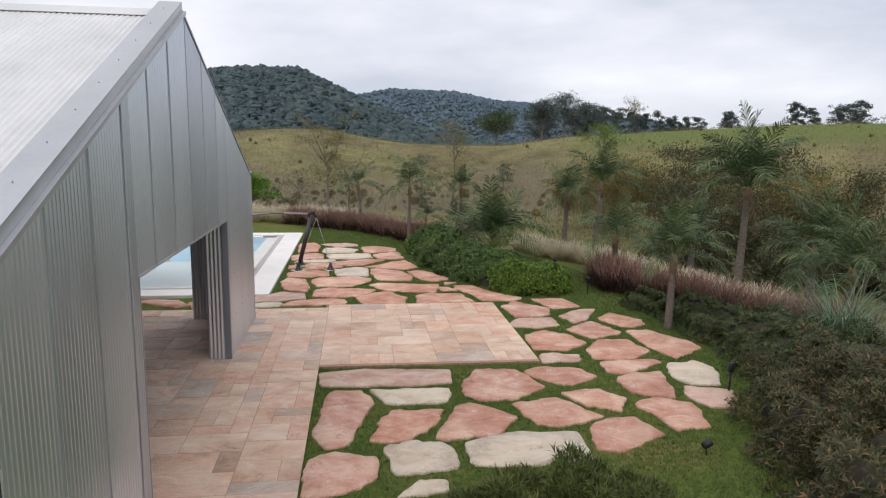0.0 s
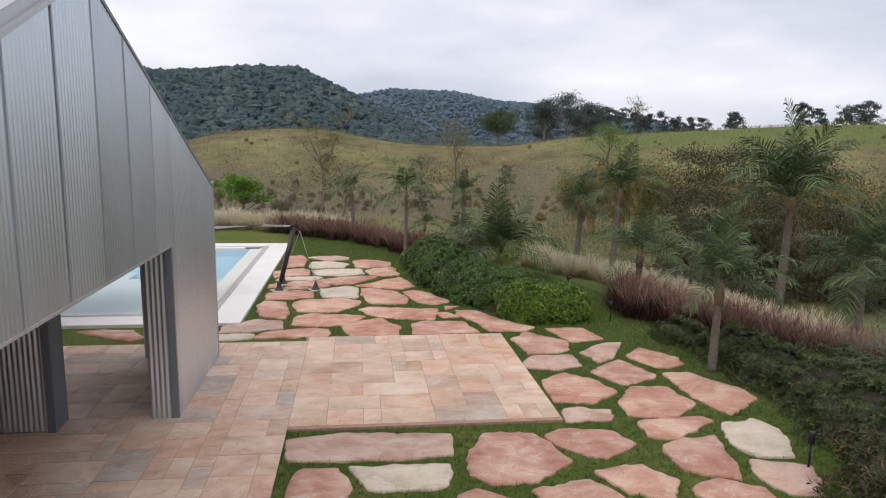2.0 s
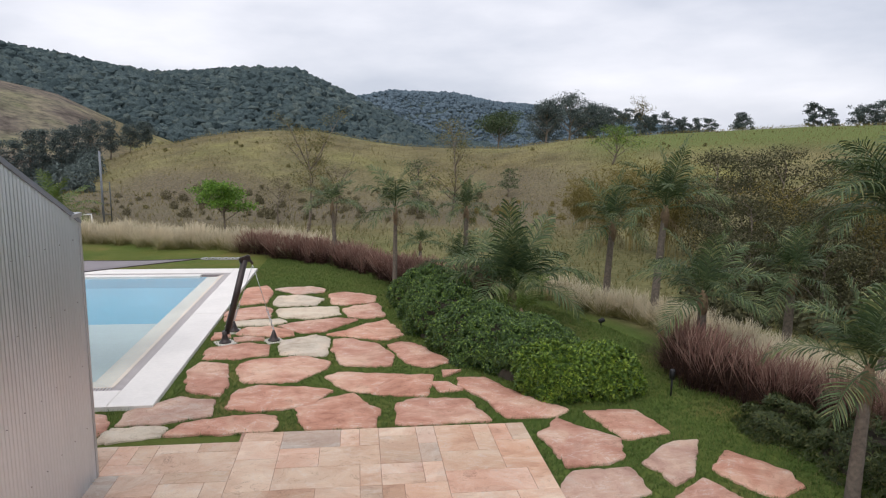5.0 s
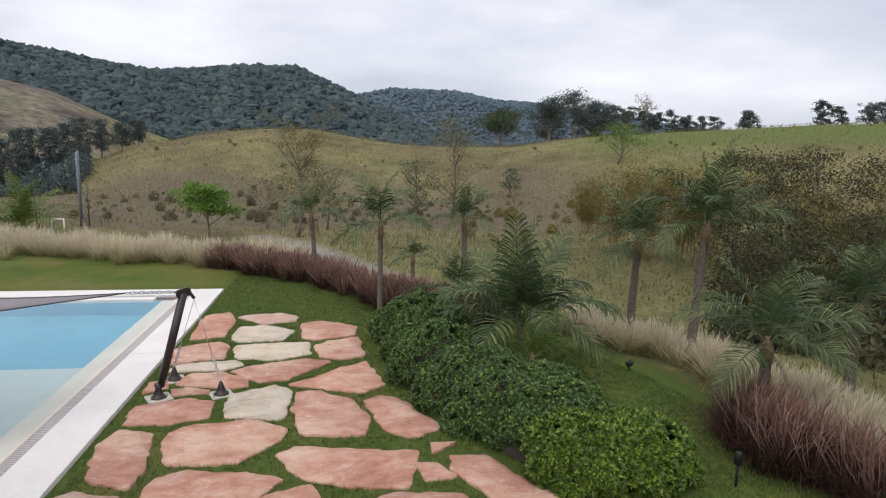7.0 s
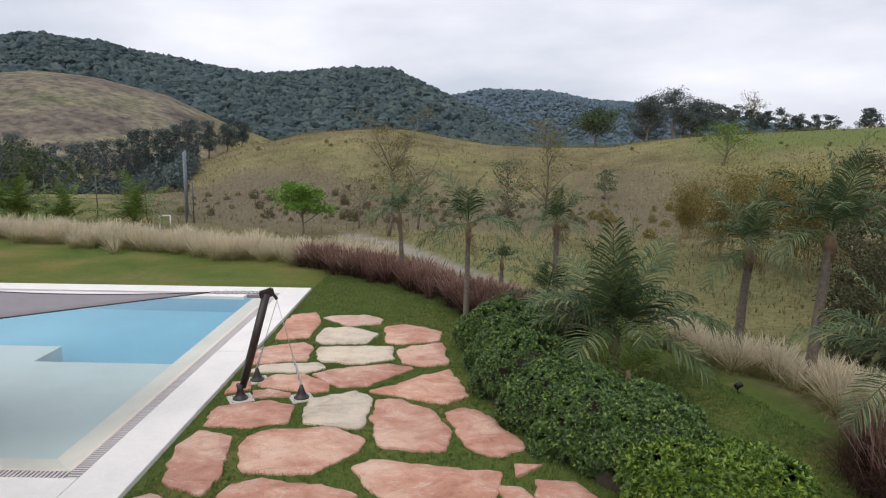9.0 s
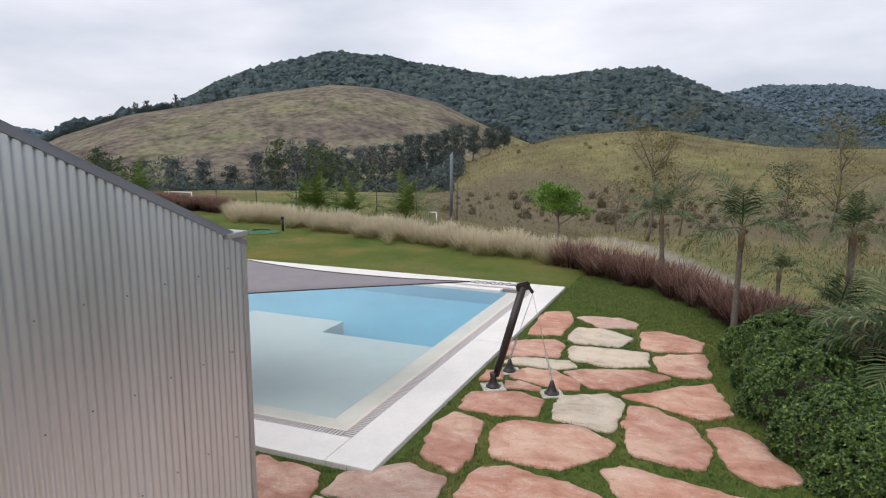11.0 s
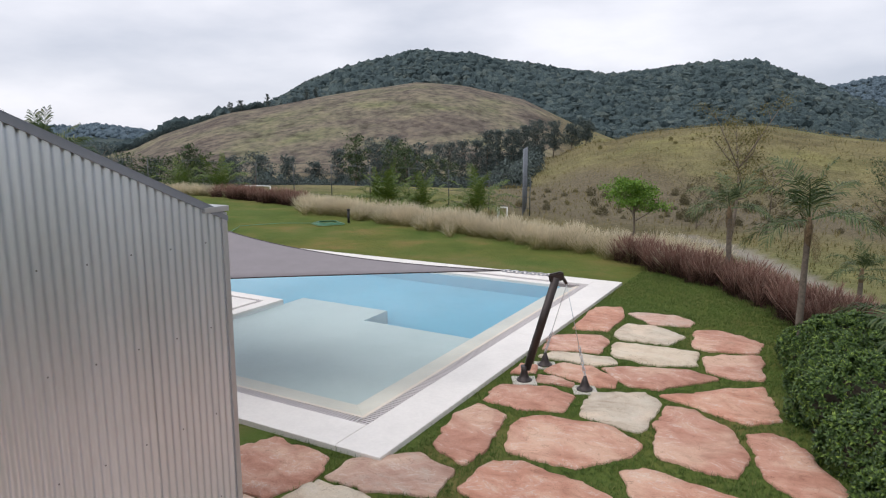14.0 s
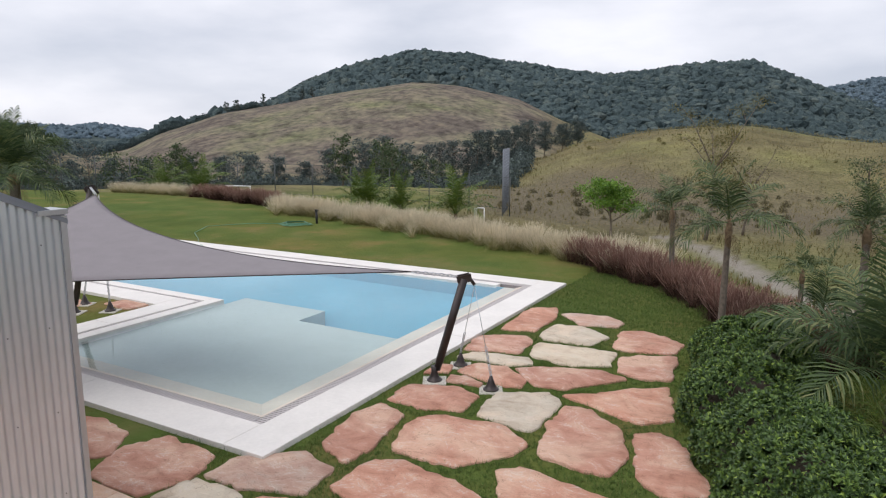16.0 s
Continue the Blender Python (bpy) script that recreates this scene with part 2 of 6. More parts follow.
L_PLUME = leaf_mat("pale_grass_plume", [(0.0, (0.50, 0.44, 0.31)), (1.0, (0.78, 0.71, 0.56))], 0.8, 0.35, 0.1)
L_BLADE = leaf_mat("pale_grass_blade", [(0.0, (0.14, 0.155, 0.05)), (0.5, (0.27, 0.26, 0.10)), (1.0, (0.47, 0.41, 0.21))], 0.7, 0.3, 0.2)
L_PURPLE = leaf_mat("purple_grass_blade", [(0.0, (0.030, 0.016, 0.014)), (0.6, (0.064, 0.034, 0.026)), (1.0, (0.124, 0.074, 0.048))], 0.65, 0.25, 0.2)
L_PURPLUME = leaf_mat("purple_grass_plume", [(0.0, (0.180, 0.095, 0.079)), (0.6, (0.306, 0.184, 0.149)), (1.0, (0.450, 0.324, 0.261))], 0.8, 0.35, 0.1)
L_PAMPAS = leaf_mat("pampas_blade", [(0.0, (0.065, 0.117, 0.065)), (0.6, (0.130, 0.208, 0.117)), (1.0, (0.260, 0.325, 0.195))], 0.5)
L_LAWN = leaf_mat("lawn_blade", [(0.0, (0.055, 0.105, 0.022)), (0.6, (0.100, 0.165, 0.036)), (0.92, (0.150, 0.200, 0.055)), (1.0, (0.260, 0.225, 0.095))], 0.6, 0.2, 0.2)
# distance haze is painted in: both woods' leaf colours are greyed towards blue
L_HAZED_FOREST = leaf_mat("hazed_forest_leaf", [(0.0, (0.058, 0.085, 0.092)), (0.4, (0.074, 0.105, 0.112)), (0.8, (0.090, 0.124, 0.126)), (1.0, (0.118, 0.146, 0.138))], 0.9, 0, 0.05, 0.9, 0.018)
L_HAZED_FARFOREST = leaf_mat("hazed_far_ridge_leaf", [(0.0, (0.110, 0.158, 0.198)), (1.0, (0.130, 0.178, 0.215))], 0.9, 0, 0.05, 0.5, 0.01)
# grey-green leaves, with valley haze lightened and blued into their colour
L_EUC = leaf_mat("hazed_eucalyptus_leaf", [(0.0, (0.065, 0.086, 0.087)), (0.6, (0.100, 0.130, 0.125)), (1.0, (0.151, 0.184, 0.168))], 0.8, 0.15, 0.1)
L_TREE = leaf_mat("tree_leaf", [(0.0, (0.050, 0.078, 0.042)), (0.7, (0.082, 0.118, 0.060)), (1.0, (0.130, 0.165, 0.082))], 0.75, 0.2, 0.15)
L_YELLOW = leaf_mat("yellowing_leaf", [(0.0, (0.081, 0.090, 0.026)), (0.6, (0.153, 0.144, 0.043)), (1.0, (0.270, 0.216, 0.064))], 0.6)
L_BRIGHT = leaf_mat("bright_tree_leaf", [(0.0, (0.064, 0.140, 0.020)), (0.6, (0.128, 0.260, 0.030)), (1.0, (0.217, 0.360, 0.050))], 0.5)
L_SCRUB = leaf_mat("scrub_leaf", [(0.0, (0.075, 0.083, 0.033)), (0.6, (0.150, 0.135, 0.053)), (1.0, (0.255, 0.210, 0.090))], 0.8, 0.15, 0.1)
L_THICKET = leaf_mat("bamboo_leaf", [(0.0, (0.120, 0.100, 0.034)), (0.5, (0.185, 0.158, 0.050)), (0.9, (0.245, 0.205, 0.068)), (1.0, (0.33, 0.25, 0.09))], 0.7, 0.35, 0.15)
L_DARKTHICKET = leaf_mat("dark_thicket_leaf", [(0.0, (0.061, 0.066, 0.038)), (0.7, (0.097, 0.099, 0.055)), (1.0, (0.140, 0.134, 0.070))], 0.8, 0.2, 0.1)
L_GREYSCRUB = leaf_mat("grey_scrub_twig", [(0.0, (0.088, 0.080, 0.050)), (0.6, (0.122, 0.112, 0.066)), (1.0, (0.160, 0.145, 0.078))], 0.9, 0.15, 0.1)
L_TUSSOCK = leaf_mat("dry_tussock", [(0.0, (0.145, 0.125, 0.055)), (0.6, (0.215, 0.188, 0.083)), (1.0, (0.31, 0.265, 0.125))], 0.9, 0.2, 0.1)

L_DEAD = leaf_mat("dead_palm_leaf", [(0.0, (0.10, 0.075, 0.045)), (1.0, (0.22, 0.17, 0.10))], 0.8, 0.15, 0.1)
M_CULM = plain("bamboo_culm", (0.27, 0.22, 0.085), 0.6, 0, 0.3, 5, 0.2)

# the ground sheet: lawn, dry pasture, gravel and forest floor by the sheet's own cover values
m, n, l, b = mat("ground_cover", 0.95, 0, 0.1)


def cover(name):
    a = n.new("ShaderNodeAttribute")
    a.attribute_name = name
    return a.outputs["Fac"]


n1, n2, n3 = noise_tex(n, l, 0.35, 6, 0.6), noise_tex(n, l, 3.0, 6, 0.65), noise_tex(n, l, 0.035, 5, 0.6)
n4 = noise_tex(n, l, 40, 4, 0.6)
n5 = noise_tex(n, l, 0.11, 9, 0.7)
lawn_c = ramp(n, l, n1.outputs[0], [(0.32, (0.062, 0.105, 0.022)), (0.52, (0.098, 0.138, 0.034)), (0.72, (0.17, 0.155, 0.06))])
lawn_c = mix(n, l, 0.75, lawn_c, ramp(n, l, n5.outputs[0], [(0.4, (0.95, 1.0, 0.95)), (0.52, (1.2, 1.0, 0.95)), (0.62, (1.55, 1.05, 1.1))]), "MULTIPLY")
dry_c = ramp(n, l, n2.outputs[0], [(0.3, (0.122, 0.110, 0.058)), (0.5, (0.196, 0.178, 0.092)), (0.7, (0.275, 0.245, 0.132))])
foot_c = ramp(n, l, n2.outputs[0], [(0.3, (0.085, 0.070, 0.050)), (0.5, (0.140, 0.118, 0.082)), (0.7, (0.21, 0.18, 0.118))])
dry_c = mix(n, l, 0.8, dry_c, ramp(n, l, n3.outputs[0], [(0.35, (0.66, 0.60, 0.60)), (0.5, (0.95, 0.93, 0.9)), (0.65, (1.0, 1.12, 0.78))]), "MULTIPLY")
dry_c = mix(n, l, 0.7, dry_c, ramp(n, l, n1.outputs[0], [(0.3, (0.62, 0.60, 0.6)), (0.55, (1.0, 1.0, 1.0)), (0.75, (1.2, 1.2, 1.05))]), "MULTIPLY")
brown_c = ramp(n, l, n3.outputs[0], [(0.3, (0.104, 0.086, 0.074)), (0.45, (0.146, 0.124, 0.102)), (0.55, (0.170, 0.152, 0.112)), (0.7, (0.150, 0.156, 0.088))])
brown_c = mix(n, l, 0.85, brown_c, ramp(n, l, n1.outputs[0], [(0.34, (0.5, 0.5, 0.52)), (0.5, (1.0, 1.0, 1.0)), (0.66, (1.4, 1.38, 1.3))]), "MULTIPLY")
for_hill = ramp(n, l, n5.outputs[0], [(0.34, (0.55, 0.55, 0.56)), (0.5, (1.0, 1.0, 1.0)), (0.64, (1.35, 1.33, 1.2))])
brown_c = mix(n, l, 0.85, brown_c, for_hill, "MULTIPLY")
dry_c = mix(n, l, 0.6, dry_c, for_hill, "MULTIPLY")
# forest floor colour carries the painted haze as well: bluish, lifted from dark
wood_haze_c = ramp(n, l, n1.outputs[0], [(0.3, (0.040, 0.058, 0.058)), (0.7, (0.066, 0.088, 0.082))])
grav_c = ramp(n, l, n4.outputs[0], [(0.3, (0.19, 0.17, 0.14)), (0.7, (0.36, 0.33, 0.28))])
mead_c = ramp(n, l, n2.outputs[0], [(0.3, (0.09, 0.12, 0.035)), (0.7, (0.165, 0.19, 0.065))])
col = mix(n, l, cover("lawn"), dry_c, lawn_c)
col = mix(n, l, cover("scrubby"), col, foot_c)
col = mix(n, l, cover("meadow"), col, mead_c)
col = mix(n, l, cover("brown"), col, brown_c)
col = mix(n, l, cover("wood"), col, wood_haze_c)
col = mix(n, l, cover("gravel"), col, grav_c)
l.new(col, b.inputs["Base Color"])
bump(n, l, b, n2.outputs[0], 0.8, 0.25)
M_GROUND = m

# ---- mesh helpers ----


def np_mesh(name, V, F, smooth=False):
    me = bpy.data.meshes.new(name)
    V, F = np.asarray(V, dtype=np.float32), np.asarray(F, dtype=np.int32)
    k = F.shape[1]
    me.vertices.add(len(V))
    me.vertices.foreach_set("co", V.ravel())
    me.loops.add(F.size)
    me.loops.foreach_set("vertex_index", F.ravel())
    me.polygons.add(len(F))
    me.polygons.foreach_set("loop_start", np.arange(0, F.size, k, dtype=np.int32))
    me.polygons.foreach_set("use_smooth", np.full(len(F), smooth))
    me.update(calc_edges=True)
    me.validate()
    return me


def thing(name, me, material, label="", category="", group="", kind=""):
    ob = new(name, me)
    if me is not None and material is not None and not me.materials:
        me.materials.append(material)
    return tagged(ob, label, category, group, kind)


def part(name, bm, material, parent, label=""):
    """bm: a bmesh or a mesh; one mesh object under its thing."""
    if isinstance(bm, bmesh.types.BMesh):
        me = bpy.data.meshes.new(name)
        bm.to_mesh(me)
        bm.free()
    else:
        me = bm
    if not me.materials:
        me.materials.append(material)
    ob = new(name, me)
    ob.parent = parent
    return tagged(ob, label)


def root(name, x, y, z, label, category, group="", kind=""):
    ob = new(name)
    ob.empty_display_size = 0.2
    ob.location = (x, y, z)
    return tagged(ob, label, category, group, kind)


def box(x0, x1, y0, y1, z0, z1, bevel=0.0, bm=None):
    bm = bm or bmesh.new()
    r = bmesh.ops.create_cube(bm, size=1.0, matrix=Matrix.Translation(((x0 + x1) / 2, (y0 + y1) / 2, (z0 + z1) / 2)) @ Matrix.Diagonal((x1 - x0, y1 - y0, z1 - z0, 1)))
    if bevel:
        es = list({e for v in r["verts"] for e in v.link_edges})
        bmesh.ops.bevel(bm, geom=es, offset=bevel, segments=2, affect="EDGES")
    return bm


def tube(points, radii, sides=8, bm=None, cap=True):
    bm = bm or bmesh.new()
    rings = []
    pts = [Vector(p) for p in points]
    for i, p in enumerate(pts):
        d = (pts[min(i + 1, len(pts) - 1)] - pts[max(i - 1, 0)]).normalized()
        q = d.to_track_quat("Z", "Y")
        r = radii[i] if isinstance(radii, (list, tuple)) else radii
        rings.append([bm.verts.new(p + q @ Vector((r * math.cos(a), r * math.sin(a), 0))) for a in [2 * math.pi * k / sides for k in range(sides)]])
    for a, c in zip(rings, rings[1:]):
        for k in range(sides):
            f = bm.faces.new((a[k], a[(k + 1) % sides], c[(k + 1) % sides], c[k]))
            f.smooth = True
    if cap:
        bm.faces.new(rings[0][::-1])
        bm.faces.new(rings[-1])
    return bm


def scatter(TV, TF, mats):
    """Copies of one small template under many 4x4 poses, as arrays for a single mesh."""
    TV, TF, mats = np.asarray(TV, dtype=np.float64), np.asarray(TF), np.asarray(mats)
    V = np.einsum("nij,vj->nvi", mats[:, :3, :3], TV) + mats[:, None, :3, 3]
    F = TF[None] + (np.arange(len(mats)) * len(TV))[:, None, None]
    return V.reshape(-1, 3), F.reshape(-1, TF.shape[1])


def join(pieces):
    Vs, Fs, k = [], [], 0
    for V, F in pieces:
        Vs.append(V)
        Fs.append(np.asarray(F) + k)
        k += len(V)
    return np.concatenate(Vs), np.concatenate(Fs)


def frames_at(P, N, spin, scale):
    """4x4 poses at the points P whose z axis is N, turned by spin, scaled."""
    P, N = np.asarray(P, dtype=float), np.asarray(N, dtype=float)
    N = N / np.linalg.norm(N, axis=1, keepdims=True)
    up = np.where(np.abs(N[:, 2:3]) < 0.95, np.array([[0, 0, 1.0]]), np.array([[1.0, 0, 0]]))
    X = np.cross(up, N)
    X /= np.linalg.norm(X, axis=1, keepdims=True)
    Y = np.cross(N, X)
    c, s = np.cos(spin)[:, None], np.sin(spin)[:, None]
    A, B = X * c + Y * s, Y * c - X * s
    M = np.zeros((len(P), 4, 4))
    sc = np.asarray(scale)
    sc = sc[:, None] if sc.ndim == 1 else sc
    M[:, :3, 0], M[:, :3, 1], M[:, :3, 2] = A * sc, B * sc, N * sc
    M[:, :3, 3], M[:, 3, 3] = P, 1
    return M


rng = np.random.default_rng(7)

# ---- terrain ----
HOME = (1.0, 11.0)


def table(a, xs, ys):
    return np.interp(a, xs, ys)


EDGE_AZ = [-180, -120, -75, -60, -48, -38, -32, -17, -3, 5, 20, 33, 45, 58, 75, 100, 140, 180]
EDGE_R = [30, 40, 60, 62, 50, 39, 34, 27, 23, 19, 14.5, 11.5, 9.0, 8.5, 9.0, 8.0, 9.0, 30]


def smooth01(t):
    t = np.clip(t, 0, 1)
    return t * t * (3 - 2 * t)


def bumps(x, y, f):
    return np.sin(x * f + 1.3) * np.cos(y * f * 0.9 + 0.4) + 0.5 * np.sin(x * f * 2.3 + y * f * 1.7 + 2.0)


def ridge(az, r, azs, els, dist, front, back, low):
    """A ridge at a distance whose crest rises by the angles els over the eye; its front and back run down to low."""
    crest = 4.5 + dist * np.tan(np.radians(table(az, azs, els)))
    t = np.where(r < dist, (r - (dist - front)) / front, 1 - (r - dist) / back)
    return low + (crest - low) * smooth01(t)


def terrain(x, y):
    x, y = np.asarray(x, dtype=float), np.asarray(y, dtype=float)
    dx, dy = x - HOME[0], y - HOME[1]
    r, az = np.hypot(dx, dy), np.degrees(np.arctan2(dx, dy))
    edge = table(az, EDGE_AZ, EDGE_R)
    depth = table(az, [-180, -60, -40, -25, -15, 10, 30, 60, 100, 180], [1.5, 1.2, 1.2, 1.8, 2.8, 3.0, 2.6, 2.2, 2.0, 1.5])
    plain_h = -0.05 - depth * smooth01((r - edge) / 16.0) - 6.0 * smooth01((r - 75) / 45) * smooth01((-az - 18) / 10)
    lump = bumps(x, y, 0.05) * 0.35 * smooth01((r - 40) / 40)
    h5 = ridge(az, r, [-40, -27, -24.1, -21.5, -19.2, -16.9, -14.8, -12.5, -10, -7, -3.5, 0.4, 3.7, 8, 12.8, 15.6, 18.8, 26, 36, 50, 180],
               [-8, -5, -3.3, -2.3, -1.9, -0.9, -0.55, 0.05, 0.35, 0.5, 0.4, -0.4, -0.85, -0.9, -0.7, -0.2, 0.3, 0.85, 1.4, 1.6, 1.6], 125, 72, 160, -6.0)
    h3 = ridge(az, r, [-75, -60, -54, -51.4, -47, -43.6, -40, -35.7, -31.5, -27.3, -22.6, -19.3, -15, -10],
               [-3, -2.5, -1.1, 0.2, 1.6, 2.2, 2.9, 3.7, 4.2, 3.9, 2.8, 1.3, -0.5, -3], 330, 200, 250, -14.0)
    h1 = ridge(az, r, [-60, -50, -43.5, -40, -36, -31.5, -27.3, -24, -19.4, -15.8, -11.4, -9, -5, -2.6, -0.5, 1.1, 3.5, 6, 9.4, 20, 40],
               [-2, -0.5, 2.2, 4.1, 5.4, 6.4, 6.1, 5.5, 4.8, 4.3, 4.7, 5.0, 5.0, 4.0, 3.1, 2.4, 1.3, 0.2, -0.5, -2, -2], 640, 330, 500, -20.0)
    h2 = ridge(az, r, [-40, -10, -0.1, 2.7, 7.9, 11.7, 15, 19.6, 30, 60], [-1, 1.5, 3.2, 3.75, 3.65, 2.95, 2.75, 2.0, 0.5, -1], 1300, 500, 800, -30.0)
    h4 = ridge(az, r, [-90, -70, -64, -58.4, -56.5, -54.2, -48, -40], [0.5, 0.6, 0.7, 0.45, 0.7, 0.35, -0.5, -2], 2200, 600, 900, -40.0)
    h6 = ridge(az, r, [-120, -80, -66, -62.4, -60.5, -58.4, -57.4, -52, -45], [1.5, 2, 1.7, 0.8, 0.1, -1.0, -1.6, -4, -6], 210, 110, 150, -10.0)
    low = np.where(r > 150, -8.0 - smooth01((r - 150) / 300) * 12, plain_h)
    h = np.maximum.reduce([np.where(r < 50, plain_h, np.maximum(plain_h - smooth01((r - 140) / 120) * 10, low)), h5 + lump, h3 + lump, h1, h2, h4, h6])
    h = np.where(r < 52, plain_h, h)
    return np.where((x > -19.9) & (x < -3.3) & (y > 19.6) & (y < 30.7) & ((x > -10.3) | (y > 24.7)), -2.4, h)


az_steps = np.concatenate([np.arange(-180, -75, 3.0), np.arange(-75, 62, 0.75), np.arange(62, 180, 3.0)])
r_steps = np.concatenate([np.arange(0.6, 36, 0.36), np.geomspace(36, 4200, 150)])
AZ, RR = np.meshgrid(np.radians(az_steps), r_steps, indexing="ij")
GX, GY = HOME[0] + RR * np.sin(AZ), HOME[1] + RR * np.cos(AZ)
GZ = terrain(GX, GY)
na, nr = GX.shape
idx = np.arange(na * nr).reshape(na, nr)
nxt = np.roll(idx, -1, axis=0)
quads = np.stack([idx[:, :-1], idx[:, 1:], nxt[:, 1:], nxt[:, :-1]], axis=-1).reshape(-1, 4)
GV = np.stack([GX, GY, GZ], axis=-1).reshape(-1, 3)
hub = len(GV)
GV = np.concatenate([GV, [[HOME[0], HOME[1], -0.05]]])
gm = bpy.data.meshes.new("ground")
gm.from_pydata(GV.tolist(), [], quads.tolist() + [(int(idx[i, 0]), int(nxt[i, 0]), hub) for i in range(na)])
gm.polygons.foreach_set("use_smooth", np.full(len(gm.polygons), True))
gaz, gr = np.degrees(np.arctan2(GV[:, 0] - HOME[0], GV[:, 1] - HOME[1])), np.hypot(GV[:, 0] - HOME[0], GV[:, 1] - HOME[1])
gedge = table(gaz, EDGE_AZ, EDGE_R)


def lane_mask(x, y):
    """The gravel lane that winds through the low ground behind the grasses."""
    lx = np.interp(y, [6, 12, 18, 24, 30, 36, 42, 49, 53, 58, 64], [15.5, 13.8, 13.0, 13.0, 12.0, 9.5, 6.0, 2.0, 0.0, -2.6, -8.0])
    return (1 - smooth01((np.abs(x - lx) * np.where(y > 36, 0.75, 1.0) - 0.4) / 0.7)) * (y > 4) * (y < 62)


covers = {
    "lawn": 1 - smooth01((gr - gedge - 1.0) / 2.0) * (1 - 0.8 * smooth01((gaz - -90) / 5) * smooth01((-22 - gaz) / 10) * (1 - smooth01((gr - 62) / 12))),
    "meadow": smooth01((gaz - 17) / 6) * smooth01((gr - 96) / 14) * (1 - smooth01((gr - 400) / 50)) + 0.75 * 0.4 * smooth01((gaz + 8) / 8) * smooth01((gr - gedge - 3) / 3) * (1 - smooth01((gr - 46) / 10)),
    "scrubby": smooth01((gr - 52) / 8) * (1 - smooth01((gr - 78 - 9 * bumps(GV[:, 0], GV[:, 1], 0.11)) / 22)) * smooth01((gaz + 28) / 8) * (0.85 - 0.45 * smooth01((gaz - 12) / 12)),
    "brown": smooth01((-gaz - 17) / 5) * smooth01((gr - 170) / 30) * (1 - smooth01((gr - 345) / 40)),
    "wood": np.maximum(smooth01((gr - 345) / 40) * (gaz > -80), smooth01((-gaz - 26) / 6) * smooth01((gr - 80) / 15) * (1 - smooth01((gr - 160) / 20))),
    "gravel": lane_mask(GV[:, 0], GV[:, 1]),
}
for key, val in covers.items():
    gm.attributes.new(key, "FLOAT", "POINT").data.foreach_set("value", np.clip(val, 0, 1).astype(np.float32))
ground = thing("ground", gm, M_GROUND, "mown green lawn running out into dry grassy hills", "ground", kind="structure")


def gz(x, y):
    return float(terrain(x, y))


# ---- house ----
WX, Y0, Y1, RIDGE_Y, RIDGE_Z, EAVE_Z = -2.75, 4.95, 16.65, 10.8, 6.25, 3.535
OPEN0, OPEN1, OPEN_H = 8.2, 13.53, 2.82
BACK_X = -13.0


def roof_z(y):
    return RIDGE_Z - (RIDGE_Z - EAVE_Z) * abs(y - RIDGE_Y) / (Y1 - RIDGE_Y)


house = root("house", WX, RIDGE_Y, 0, "metal-clad gabled house with a wide open side passage", "house")
house_inv = Matrix.Translation((-WX, -RIDGE_Y, 0))


def hpart(name, bm, material, parent=None, label=""):
    ob = part(name, bm, material, parent or house, label)
    if parent is None:
        ob.matrix_parent_inverse = house_inv
    return ob


def corrugated(along0, along1, place, low, high, pitch=0.076, depth=0.0105, per=6, rows=1):
    """A wavy sheet. place(a, z, d) gives the point at length a, height z and relief d."""
    bm = bmesh.new()
    nst = max(2, int(round((along1 - along0) / pitch * per)))
    cols = []
    for i in range(nst + 1):
        a = along0 + (along1 - along0) * i / nst
        d = depth * math.sin(2 * math.pi * a / pitch)
        lo, hi = low(a), high(a)
        cols.append([bm.verts.new(place(a, lo + (hi - lo) * k / rows, d)) for k in range(rows + 1)])
    for a, c in zip(cols, cols[1:]):
        for k in range(rows):
            bm.faces.new((a[k], c[k], c[k + 1], a[k + 1])).smooth = True
    return bm


sheet_w = 0.985
ys, y = [], Y0
while y < Y1 - 0.01:
    ys.append((y, min(y + sheet_w, Y1)))
    y += sheet_w
for i, (a, c) in enumerate(ys):
    spans = []
    if c <= OPEN0 or a >= OPEN1:
        spans = [(a, c, 0.0)]
    else:
        if a < OPEN0:
            spans.append((a, OPEN0, 0.0))
        spans.append((max(a, OPEN0), min(c, OPEN1), OPEN_H))
        if c > OPEN1:
            spans.append((OPEN1, c, 0.0))
    for s0, s1, zb in spans:
        off = 0.003 * (i % 2)
        hpart("cladding_sheet", corrugated(s0, s1 + 0.03 * (s1 == c and c < Y1), lambda p, z, d: (WX + 0.012 + off + d, p, z), lambda p: zb, lambda p: roof_z(p) - 0.03), M_CLAD)
    if a > OPEN1 + 0.2:
        continue
    hpart("lap_edge", box(WX + 0.018, WX + 0.031, a - 0.005, a + 0.005, 0.0 if a <= OPEN0 or a >= OPEN1 else OPEN_H, roof_z(a) - 0.06), M_TRIM)
# wall cores behind the cladding
bm = bmesh.new()
box(WX - 0.42, WX - 0.002, Y0 + 0.02, OPEN0 - 0.03, 0.0, EAVE_Z - 0.1, 0, bm)
hpart("wall_core", bm, M_FRAME)
bm = bmesh.new()
box(WX - 0.42, WX - 0.002, OPEN1 + 0.012, Y1 - 0.03, 0.0, EAVE_Z - 0.1, 0, bm)
hpart("wall_core", bm, M_FRAME)
bm = bmesh.new()
